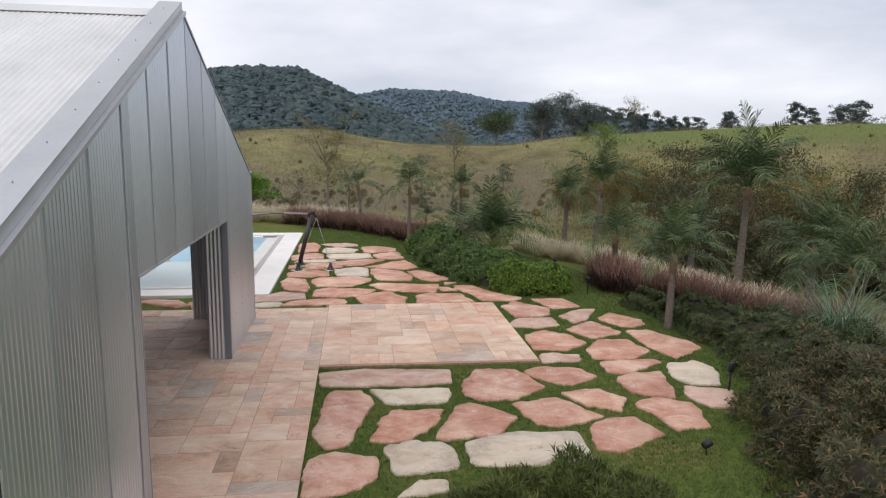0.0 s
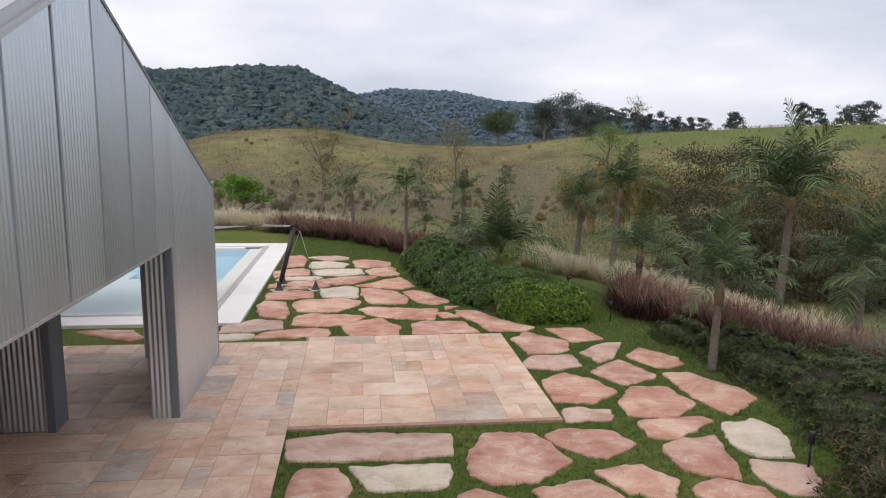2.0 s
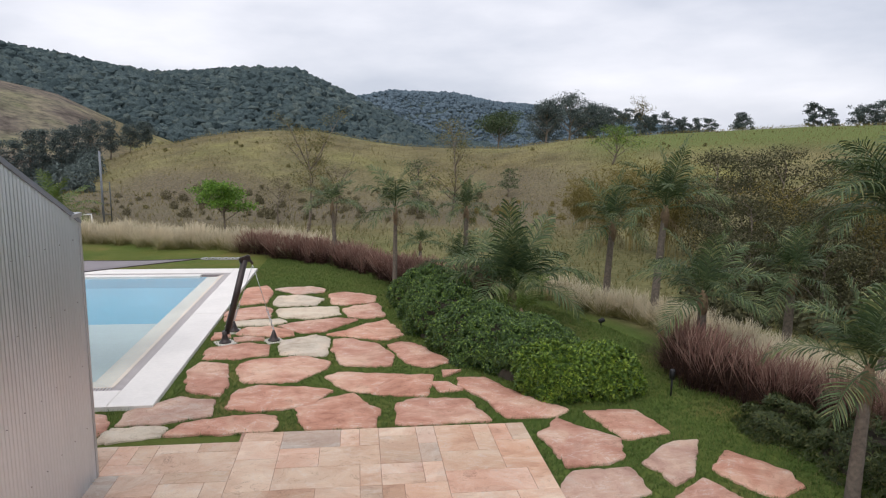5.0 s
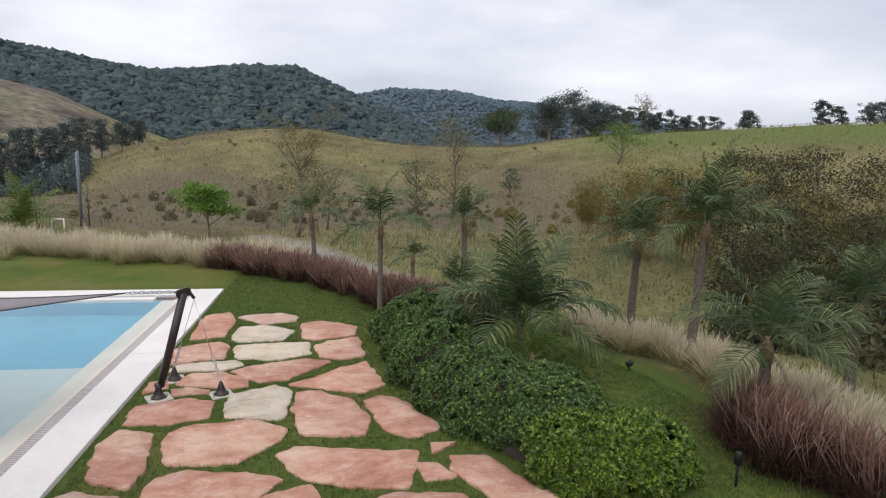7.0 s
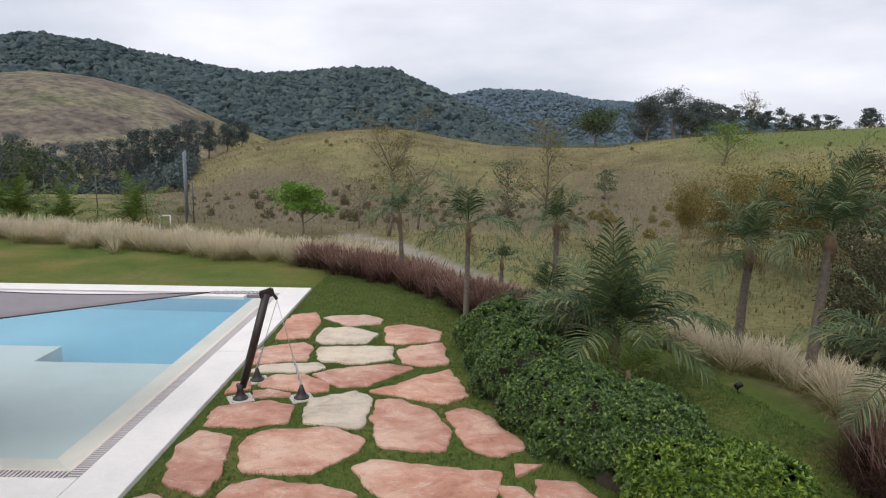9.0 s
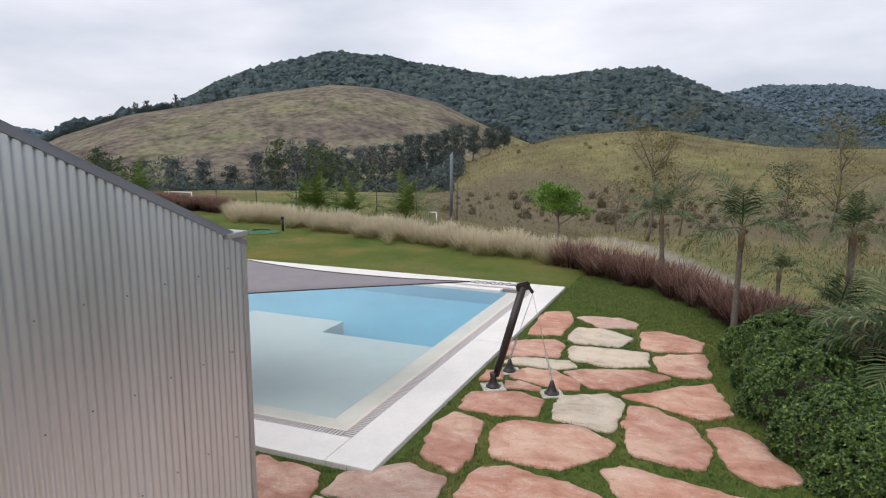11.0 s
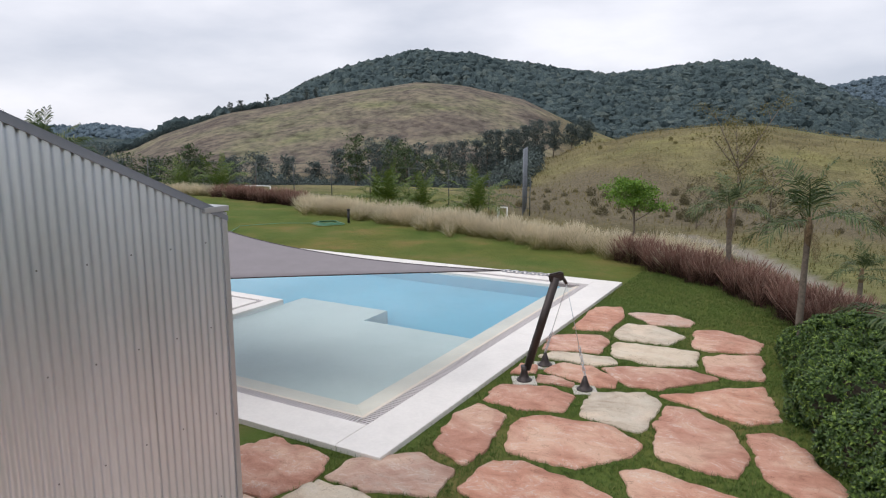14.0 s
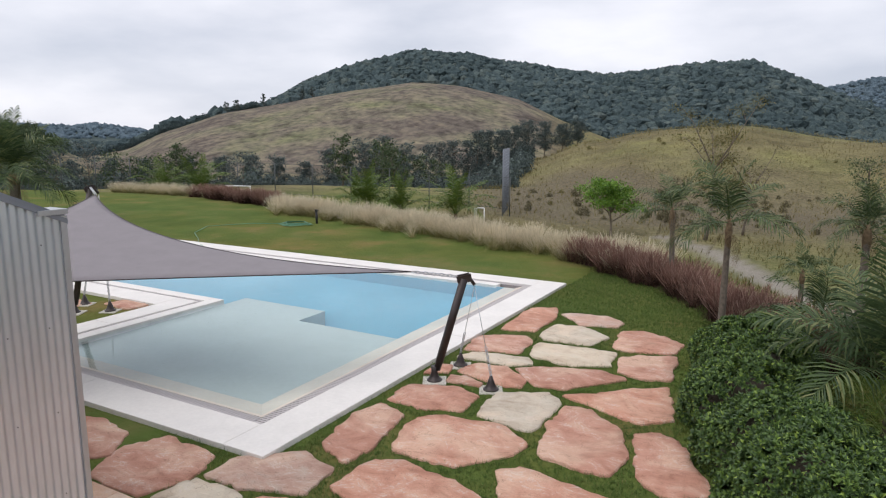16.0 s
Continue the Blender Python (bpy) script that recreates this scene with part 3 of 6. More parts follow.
vs = [bm.verts.new((x, yy, zz)) for x in (WX - 0.40, WX - 0.004) for yy, zz in ((Y0 + 0.05, EAVE_Z - 0.1), (Y1 - 0.05, EAVE_Z - 0.1), (RIDGE_Y, RIDGE_Z - 0.1))]
bm.faces.new(vs[:3][::-1]), bm.faces.new(vs[3:])
for i in range(3):
    j = (i + 1) % 3
    bm.faces.new((vs[i], vs[j], vs[3 + j], vs[3 + i]))
hpart("gable_core", bm, M_FRAME)
hpart("lintel", box(WX - 0.42, WX - 0.001, OPEN0 - 0.03, OPEN1 + 0.012, OPEN_H + 0.012, EAVE_Z - 0.1), M_FRAME)
# end face of the thick wall: ribbed sheet and its folded edge
hpart("jamb_sheet", corrugated(WX - 0.42, WX - 0.09, lambda p, z, d: (p, OPEN1 + d, z), lambda p: 0.0, lambda p: OPEN_H + 0.01), M_CLAD)
hpart("jamb_edge", box(WX - 0.09, WX + 0.022, OPEN1 - 0.018, OPEN1 + 0.05, 0.0, OPEN_H, 0.004), M_FRAME)
hpart("jamb_edge", box(WX - 0.42, WX + 0.022, OPEN0 - 0.05, OPEN0 + 0.006, 0.0, OPEN_H, 0.004), M_FRAME)
hpart("head_trim", box(WX - 0.05, WX + 0.026, OPEN0 - 0.02, OPEN1, OPEN_H - 0.02, OPEN_H + 0.012, 0.003), M_TRIM)
hpart("corner_trim", box(WX - 0.06, WX + 0.03, Y1 - 0.035, Y1 + 0.025, 0.0, EAVE_Z + 0.02, 0.004), M_TRIM)
hpart("far_wall", corrugated(-4.2, WX - 0.06, lambda p, z, d: (p, Y1 + 0.0 - d, z), lambda p: 0.0, lambda p: EAVE_Z - 0.03), M_CLAD)
hpart("far_wall", corrugated(BACK_X, -9.2, lambda p, z, d: (p, Y1 + 0.0 - d, z), lambda p: 0.0, lambda p: EAVE_Z - 0.03), M_CLAD)
hpart("far_lintel", box(-9.2, -4.2, Y1 - 0.2, Y1 - 0.02, OPEN_H, EAVE_Z - 0.05), M_FRAME)
hpart("near_wall", corrugated(BACK_X, WX, lambda p, z, d: (p, Y0 + d, z), lambda p: 0.0, lambda p: EAVE_Z - 0.03), M_CLAD)
hpart("back_wall", box(BACK_X - 0.2, BACK_X, Y0, Y1, 0.0, EAVE_Z), M_INNER)
hpart("partition", box(BACK_X, WX - 0.42, OPEN0 - 0.16, OPEN0 - 0.03, 0.0, OPEN_H), M_INNER)
hpart("ceiling_panel", box(BACK_X, WX - 0.42, Y0 + 0.1, Y1 - 0.1, OPEN_H + 0.02, OPEN_H + 0.08), M_CEIL)
# stack of ribbed folding doors inside
door = root("folding_door_stack", -4.44, 13.35, 0, "folded stack of ribbed metal doors beside the passage", "door")
dinv = Matrix.Translation((4.44, -13.35, 0))
for nm, bmx, mt in (("door_leaf", corrugated(-7.4, -4.55, lambda p, z, d: (p, 13.13 + d, z), lambda p: 0.02, lambda p: OPEN_H), M_CLAD),
                    ("door_core", box(-7.4, -4.46, 13.15, 13.54, 0.0, OPEN_H), M_FRAME),
                    ("door_edge", box(-4.55, -4.43, 13.10, 13.20, 0.0, OPEN_H, 0.004), M_FRAME),
                    ("door_leaf", corrugated(13.2, 13.56, lambda p, z, d: (-4.44 + d, p, z), lambda p: 0.02, lambda p: OPEN_H), M_FRAME)):
    part(nm, bmx, mt, door).matrix_parent_inverse = dinv
# roof
for sgn in (-1, 1):
    x = BACK_X - 0.3
    while x < WX - 0.2:
        xe = min(x + 0.988, WX - 0.06)

        def on_roof(p, s, d, sgn=sgn):
            run = Y1 - RIDGE_Y + 0.02
            yy = RIDGE_Y + sgn * run * s
            return (p, yy, RIDGE_Z - 0.005 - (RIDGE_Z - EAVE_Z) * run * s / (Y1 - RIDGE_Y) + d)
        ob = hpart("roof_sheet", corrugated(x, xe + 0.02, on_roof, lambda p: 0.0, lambda p: 1.0, 0.076, 0.008, 6, 1), M_ROOF)
        x += 0.988


def sloped(sgn, x0, x1, lift, thick, s0=0.0, s1=1.0):
    bm = bmesh.new()
    run = Y1 - RIDGE_Y + 0.03
    vs = []
    for s in (s0, s1):
        yy = RIDGE_Y + sgn * run * s
        zz = RIDGE_Z - (RIDGE_Z - EAVE_Z) * run * s / (Y1 - RIDGE_Y) + lift
        vs += [bm.verts.new((x, yy, zz + dz)) for x, dz in ((x0, 0), (x1, 0), (x1, thick), (x0, thick))]
    for k in range(4):
        j = (k + 1) % 4
        bm.faces.new((vs[k], vs[j], vs[4 + j], vs[4 + k]))
    bm.faces.new(vs[:4][::-1]), bm.faces.new(vs[4:])
    bmesh.ops.recalc_face_normals(bm, faces=bm.faces)
    return bm


for sgn in (-1, 1):
    top = 0.13 if sgn < 0 else 0.03
    # same trim both sides; the far slope's shade is put into a darker metal
    hpart("rake_flashing", sloped(sgn, WX - 0.30, WX + 0.02, top - 0.012, 0.012), M_TRIM if sgn < 0 else M_FRAME)
    hpart("rake_fascia", sloped(sgn, WX + 0.005, WX + 0.02, -0.04, top + 0.03), M_TRIM if sgn < 0 else M_FRAME)
    hpart("rake_drip", sloped(sgn, WX + 0.021, WX + (0.075 if sgn < 0 else 0.035), -0.05, 0.05), M_TRIM if sgn < 0 else M_FRAME)
hpart("ridge_cap", sloped(1, BACK_X - 0.3, WX - 0.1, 0.012, 0.008, 0.0, 0.05), M_ROOF)
hpart("ridge_cap", sloped(-1, BACK_X - 0.3, WX - 0.1, 0.012, 0.008, 0.0, 0.05), M_ROOF)
gut = bmesh.new()
box(BACK_X, WX - 0.26, Y1 + 0.02, Y1 + 0.10, EAVE_Z - 0.05, EAVE_Z + 0.03, 0.004, gut)
hpart("gutter", gut, M_TRIM)
hpart("gutter_end", box(WX - 0.24, WX + 0.05, Y1 - 0.25, Y1 + 0.035, EAVE_Z + 0.035, EAVE_Z + 0.085, 0.004), M_TRIM)
hpart("chimney", box(-8.6, -7.6, 10.3, 11.3, 5.9, 6.95, 0.01), M_BLACK)
# screws of the cladding
sm = bmesh.new()
bmesh.ops.create_uvsphere(sm, u_segments=8, v_segments=4, radius=0.0075)
screw_me = bpy.data.meshes.new("screw")
sm.to_mesh(screw_me)
sm.free()
screw_me.materials.append(M_FRAME)
for z in (0.8, 1.65, 2.5, 3.3):
    yy = 13.75
    while yy < Y1 - 0.1:
        s = new("screw", screw_me)
        s.parent, s.matrix_parent_inverse = house, house_inv
        s.location = (WX + 0.024, yy, z + 0.012 * math.sin(yy * 9))
        yy += 0.38
for sgn in (-1,):
    for s in np.linspace(0.06, 0.96, 9):
        o = new("screw", screw_me)
        o.parent, o.matrix_parent_inverse = house, house_inv
        o.location = (WX - 0.15, RIDGE_Y + sgn * (Y1 - RIDGE_Y) * s, roof_z(RIDGE_Y + (Y1 - RIDGE_Y) * s) + 0.135)

# ---- pool ----
PX1, PY0, PY1 = -2.70, 19.03, 31.32
pool = root("swimming_pool", -8, 25, 0, "L-shaped pool with pale shelf, white stone coping and slotted drain", "swimming pool")
pinv = Matrix.Translation((8, -25, 0))


def ppart(name, bm, material, parent=None, label=""):
    ob = part(name, bm, material, parent or pool, label)
    if parent is None:
        ob.matrix_parent_inverse = pinv
    return ob


CW, GW, IW = 0.76, 0.20, 0.42
ZC = 0.035
FARX, NX, NY = -20.4, -10.9, 23.95


def slabs(x0, x1, y0, y1, along_x, step, name="coping_stone", z0=-0.09, z1=ZC, m=M_COPING):
    a0, a1 = (x0, x1) if along_x else (y0, y1)
    k = max(1, round((a1 - a0) / step))
    for i in range(k):
        p, q = a0 + (a1 - a0) * i / k, a0 + (a1 - a0) * (i + 1) / k
        p, q = p + 0.0015, q - 0.0015
        ppart(name, box(p, q, y0, y1, z0, z1, 0.006) if along_x else box(x0, x1, p, q, z0, z1, 0.006), m)


# outer band
slabs(PX1 - CW, PX1, PY0, PY1, False, 6.2)
slabs(NX - 0.4, PX1 - CW - 0.003, PY0, PY0 + CW, True, 4.2)
slabs(FARX, PX1 - CW - 0.003, PY1 - 0.75, PY1, True, 4.2)
# drain with slats, then the inner band
gx, gy = PX1 - CW, PY0 + CW
gfy = PY1 - 0.75


def drain(x0, x1, y0, y1, along_x):
    ch = ppart("drain_channel", box(x0, x1, y0, y1, -0.12, -0.02), M_DRAIN)
    a0, a1 = (x0, x1) if along_x else (y0, y1)
    me = bpy.data.meshes.new("drain_slat")
    w = 0.026
    bm = box(-w / 2, w / 2, -(y1 - y0) / 2 + 0.008, (y1 - y0) / 2 - 0.008, -0.012, 0.012) if along_x else box(-(x1 - x0) / 2 + 0.008, (x1 - x0) / 2 - 0.008, -w / 2, w / 2, -0.012, 0.012)
    bm.to_mesh(me)
    bm.free()
    me.materials.append(M_GRATE)
    k = int((a1 - a0) / 0.062)
    for i in range(k):
        p = a0 + (i + 0.5) * (a1 - a0) / k
        s = new("drain_slat", me)
        s.parent = ch
        s.location = (p, (y0 + y1) / 2, ZC - 0.02) if along_x else ((x0 + x1) / 2, p, ZC - 0.02)


drain(gx - GW, gx, gy, gfy, False)
drain(NX + 1.0, gx - GW - 0.002, gy, gy + GW, True)
drain(FARX, gx - GW - 0.002, gfy - GW, gfy, True)
ix, iy, ify = gx - GW, gy + GW, gfy - GW
RW = 0.52
WXR, WYN, WYF = ix - RW, iy + RW, ify - 0.30


def beach(pts_out, pts_in):
    """A gently sloping rim that runs from the drain down under the water."""
    bm = bmesh.new()
    top = [bm.verts.new((*p, ZC - 0.012)) for p in pts_out] + [bm.verts.new((*p, -0.16)) for p in pts_in[::-1]]
    low = [bm.verts.new((*p, -0.3)) for p in pts_out + pts_in[::-1]]
    bm.faces.new(top), bm.faces.new(low[::-1])
    for k in range(4):
        bm.faces.new((top[k], low[k], low[(k + 1) % 4], top[(k + 1) % 4]))
    bmesh.ops.recalc_face_normals(bm, faces=bm.faces)
    ppart("sloping_rim", bm, M_BEACH)


beach([(ix - 0.002, iy + 0.002), (ix - 0.002, ify)], [(ix - RW, iy + RW), (ix - RW, ify)])
beach([(ix - 0.004, iy + 0.002), (NX + 1.0, iy + 0.002)], [(ix - RW - 0.002, iy + RW), (NX + 1.0, iy + RW)])
slabs(FARX, WXR - 0.2, WYF, ify, True, 3.0, "edge_stone", -0.2, ZC - 0.004, M_COPING)
# peninsula on the house side
PENX, PENY = -9.90, 24.98
slabs(PENX - 0.34, PENX, WYN, PENY, False, 2.2, "coping_stone", -0.35, ZC)
drain(PENX - 0.46, PENX - 0.342, WYN, PENY - 0.46, False)
slabs(PENX - 1.15, PENX - 0.462, 18.9 + CW, PENY - 0.46, False, 2.2, "coping_stone", -0.09, ZC)
slabs(FARX, PENX - 0.342, PENY - 0.34, PENY, True, 2.2, "coping_stone", -0.35, ZC)
drain(FARX, PENX - 0.346, PENY - 0.46, PENY - 0.343, True)
slabs(FARX, PENX - 1.152, PENY - 1.2, PENY - 0.462, True, 2.2, "coping_stone", -0.09, ZC)
# basin
ppart("basin_floor", box(FARX, WXR + 0.02, WYN - 0.02, WYF + 0.02, -1.75, -1.55), M_DEEP)
ppart("basin_wall", box(WXR, WXR + 0.1, WYN, WYF, -1.6, -0.17), M_DEEP)
ppart("basin_wall", box(FARX, WXR, WYF, WYF + 0.1, -1.6, -0.06), M_DEEP)
ppart("basin_wall", box(FARX, PENX - 0.01, PENY - 0.1, PENY - 0.006, -1.6, -0.06), M_SHELF)
bm = bmesh.new()
outline = [(PENX, WYN - 0.1), (WXR + 0.08, WYN - 0.1), (WXR + 0.08, 24.75), (-7.15, 24.75), (-7.15, 25.75), (PENX, 25.75)]
top = [bm.verts.new((x, y, -0.34)) for x, y in outline]
low = [bm.verts.new((x, y, -1.6)) for x, y in outline]
bm.faces.new(top), bm.faces.new(low[::-1])
for k in range(6):
    bm.faces.new((top[k], low[k], low[(k + 1) % 6], top[(k + 1) % 6]))
bmesh.ops.recalc_face_normals(bm, faces=bm.faces)
ppart("shelf", bm, M_SHELF, None, "pale shallow lounging shelf")
bm = bmesh.new()
wz = -0.005
for x0, x1, y0, y1 in ((PENX + 0.002, ix - 0.10, iy + 0.10, WYF - 0.002), (FARX + 0.01, PENX, PENY + 0.004, WYF - 0.002)):
    bm.faces.new([bm.verts.new(p) for p in ((x0, y0, wz), (x1, y0, wz), (x1, y1, wz), (x0, y1, wz))])
bmesh.ops.remove_doubles(bm, verts=bm.verts, dist=0.004)
water = ppart("water", bm, M_WATER, None, "clear still pale blue water")
water.visible_shadow = False


# ---- shade sail and its posts ----
def bell_foot(r0, r1, h):
    return tube([(0, 0, 0), (0, 0, 0.022), (0, 0, 0.024), (0, 0, h * 0.3), (0, 0, h * 0.6), (0, 0, h)], [r0 * 1.1, r0 * 1.1, r0 * 0.95, r0 * 0.66, r0 * 0.45, r1], 16)


def chain(p, q, name, parent, inv, links=None, size=0.05):
    p, q = Vector(p), Vector(q)
    d = q - p
    k = links or max(2, int(d.length / (size * 0.75)))
    for i in range(k):
        c = p + d * ((i + 0.5) / k)
        bm = bmesh.new()
        pts = [(size * 0.32 * math.cos(a), 0, size * 0.55 * math.sin(a)) for a in np.linspace(0, 2 * math.pi, 9)]
        tube(pts, size * 0.11, 5, bm, False)
        ob = part(name, bm, M_STEEL, parent)
        ob.matrix_parent_inverse = inv
        ob.matrix_basis = Matrix.Translation(c) @ d.to_track_quat("Z", "Y").to_matrix().to_4x4() @ pose(0, 0, 0, 0, 0, 90 * (i % 2) + 20)


def sail_post(base, top, anchors, lean_label):
    b, t = Vector(base), Vector(top)
    post = root("sail_post", *base, lean_label, "shade sail post", "posts of the shade sail")
    inv = Matrix.Translation(-b)
    d = (t - b).normalized()
    foot = part("footplate", box(-0.21, 0.21, -0.21, 0.21, -0.14, -0.045, 0.006), M_CONC, post, "square pale concrete footing")
    foot.rotation_euler = (0, 0, 0.5)
    bell = part("base_cone", bell_foot(0.125, 0.066, 0.27), M_POLE, post)
    bell.location = (0, 0, -0.047)
    rl = (t - b).length
    tb = tube([b + d * 0.16, b + d * 0.30, b + d * 0.302, b + d * (rl - 0.05)], [0.062, 0.062, 0.072, 0.072], 16)
    part("pole", tb, M_POLE, post).matrix_parent_inverse = inv
    hd = bmesh.new()
    out = Vector((d.x, d.y, 0)).normalized()
    mtx = Matrix.Translation(t - d * 0.04) @ Vector((out.x, out.y, 0.25)).to_track_quat("X", "Z").to_matrix().to_4x4()
    bmesh.ops.create_cube(hd, size=1.0, matrix=mtx @ Matrix.Diagonal((0.26, 0.09, 0.16, 1)))
    bmesh.ops.bevel(hd, geom=hd.edges[:], offset=0.025, segments=2, affect="EDGES")
    part("head_bracket", hd, M_POLE, post).matrix_parent_inverse = inv
    lug = tube([t + out * 0.08 + Vector((0, 0, -0.02)), t + out * 0.17 + Vector((0, 0, -0.16))], 0.03, 8)
    part("lug", lug, M_POLE, post).matrix_parent_inverse = inv
    for ax, ay in anchors:
        a = Vector((ax, ay, 0))
        pl = part("anchor_plate", box(-0.2, 0.2, -0.2, 0.2, -0.14, -0.03, 0.006), M_CONC, post)
        pl.matrix_parent_inverse, pl.location, pl.rotation_euler = inv, a, (0, 0, 0.45)
        c = part("anchor_cone", bell_foot(0.125, 0.022, 0.25), M_POLE, post)
        c.matrix_parent_inverse, c.location = inv, a + Vector((0, 0, -0.032))
        e = t + out * 0.17 + Vector((0, 0, -0.18))
        s = a + Vector((0, 0, 0.215))
        mid = s + (e - s) * 0.32
        chain(s, mid, "chain_link", post, inv, None, 0.075)
        part("cable", tube([mid, e], 0.006, 6), M_STEEL, post).matrix_parent_inverse = inv
    return post


P1, P2, P3 = Vector((-1.74, 23.05, 1.88)), Vector((-12.0, 22.9, 3.05)), Vector((-9.6, 16.80, 1.95))
sail_post((-2.20, 22.78, 0.02), P1, [(-1.13, 22.88), (-2.17, 23.72)], "dark steel post leaning outward on a cone foot")
sail_post((-12.3, 22.40, 0.02), P2, [(-11.7, 22.95), (-12.9, 23.05)], "tall dark steel post leaning, standing in a grass patch")
sail = root("shade_sail", *P1, "grey triangular shade sail stretched over the pool", "shade sail")
sinv = Matrix.Translation(-P1)
c1 = P1 + (P2 + P3 - 2 * P1).normalized() * 0.95 + Vector((0, 0, -0.02))
c2 = P2 + ((P1 + P3) / 2 - P2).normalized() * 0.75
c3 = P3 + ((P1 + P2) / 2 - P3).normalized() * 0.15
bm = bmesh.new()
N = 18
grid = {}
ctr = (c1 + c2 + c3) / 3
for i in range(N + 1):
    for j in range(N + 1 - i):
        u, v = i / N, j / N
        w = 1 - u - v
        p = c1 * u + c2 * v + c3 * w
        near = (1 - w) ** 3
        p = p + (c3 - (c1 + c2) / 2).normalized() * 4 * u * v * near * 1.0 + Vector((0, 0, -0.12 * 4 * u * v))
        p = p + (c1 - (c2 + c3) / 2).normalized() * 4 * v * w * (1 - u) ** 3 * 0.35 + (c2 - (c1 + c3) / 2).normalized() * 4 * u * w * (1 - v) ** 3 * 0.08
        grid[i, j] = bm.verts.new(p)
for i in range(N):
    for j in range(N - i):
        bm.faces.new((grid[i, j], grid[i + 1, j], grid[i, j + 1])).smooth = True
        if j < N - i - 1:
            bm.faces.new((grid[i + 1, j], grid[i + 1, j + 1], grid[i, j + 1])).smooth = True
edge_pts = [[grid[i, 0].co.copy() for i in range(N + 1)], [grid[0, j].co.copy() for j in range(N + 1)], [grid[i, N - i].co.copy() for i in range(N + 1)]]
cloth = part("cloth", bm, M_SAIL, sail)
cloth.matrix_parent_inverse = sinv
sol = cloth.modifiers.new("thickness", "SOLIDIFY")
sol.thickness = 0.006
for e in edge_pts:
    part("edge_cord", tube(e, 0.011, 6), M_POLE, sail).matrix_parent_inverse = sinv
chain(c1, P1 + Vector((-0.1, 0, -0.02)), "chain_link", sail, sinv, None, 0.09)
chain(c2, P2, "chain_link", sail, sinv, None, 0.09)
chain(c3, P3, "chain_link", sail, sinv, None, 0.09)

# ---- plants ----


def leaf_template(length, width, fold=0.15, curl=0.2):
    """A pointed leaf of four triangles, along +x from the origin."""
    V = [(0, 0, 0), (length * 0.5, width / 2, width * fold), (length * 0.5, -width / 2, width * fold), (length, 0, -curl * length), (length * 0.5, 0, 0)]
    return np.array(V), np.array([(0, 4, 1), (0, 2, 4), (4, 3, 1), (4, 2, 3)])


def rosette(nleaf, length, width, lift=0.6):
    LV, LF = leaf_template(length, width)
    ms = []
    for k in range(nleaf):
        a = 2 * math.pi * k / nleaf + 0.3 * (k % 2)
        el = lift * (0.55 + 0.6 * (k % 3) / 2)
        ms.append(np.array(Matrix.Rotation(a, 4, "Z") @ Matrix.Rotation(-el, 4, "Y")))
    return scatter(LV, LF, np.array(ms))


def mound_points(count, rx, ry, rz, g, low=-0.2, rough=0.12, lobes=0):
    """Points with normals over a half ellipsoid: lumpy, or built up of rounded lobes that meet in dark creases."""
    d = g.normal(size=(count * (4 if lobes else 2), 3))
    d /= np.linalg.norm(d, axis=1, keepdims=True)
    R = np.array([rx, ry, rz])
    if not lobes:
        d = d[d[:, 2] > low][:count]
        f = 1 + rough * (np.sin(d[:, 0] * 7 + g.uniform(0, 6)) * np.cos(d[:, 1] * 6 + g.uniform(0, 6)) + np.sin(d[:, 2] * 9 + d[:, 0] * 5)) + g.normal(size=len(d)) * rough * 0.3
        Nn = d / R
        return d * R * f[:, None], Nn / np.linalg.norm(Nn, axis=1, keepdims=True)
    k = np.arange(lobes) + 0.5
    cz, ca = 1 - 1.02 * k / lobes, k * 2.39996 + g.uniform(0, 6)
    C = np.stack([np.cos(ca) * np.sqrt(1 - cz ** 2), np.sin(ca) * np.sqrt(1 - cz ** 2), cz], axis=1) * 0.66 * g.uniform(0.85, 1.12, (lobes, 1))
    rad = g.uniform(0.32, 0.46, lobes)
    own = g.integers(0, lobes, len(d))
    P = C[own] + d * rad[own, None] * (1 + g.normal(size=(len(d), 1)) * 0.035)
    gap = np.linalg.norm(P[:, None] - C[None], axis=2) - rad[None] * 0.95
    gap[np.arange(len(d)), own] = 1
    keep = (gap.min(axis=1) > 0) & (P[:, 2] > low)
    P, d = P[keep][:count], d[keep][:count]
    return P * R, d


def core_mesh(rx, ry, rz, seed):
    bm = bmesh.new()
    bmesh.ops.create_icosphere(bm, subdivisions=3, radius=1.0)
    for v in bm.verts:
        k = 1 + 0.12 * noise.noise(v.co * 3 + Vector((seed, 0, 0)))
        v.co = Vector((v.co.x * rx * k, v.co.y * ry * k, max(v.co.z, -0.15) * rz * k))
    return bm


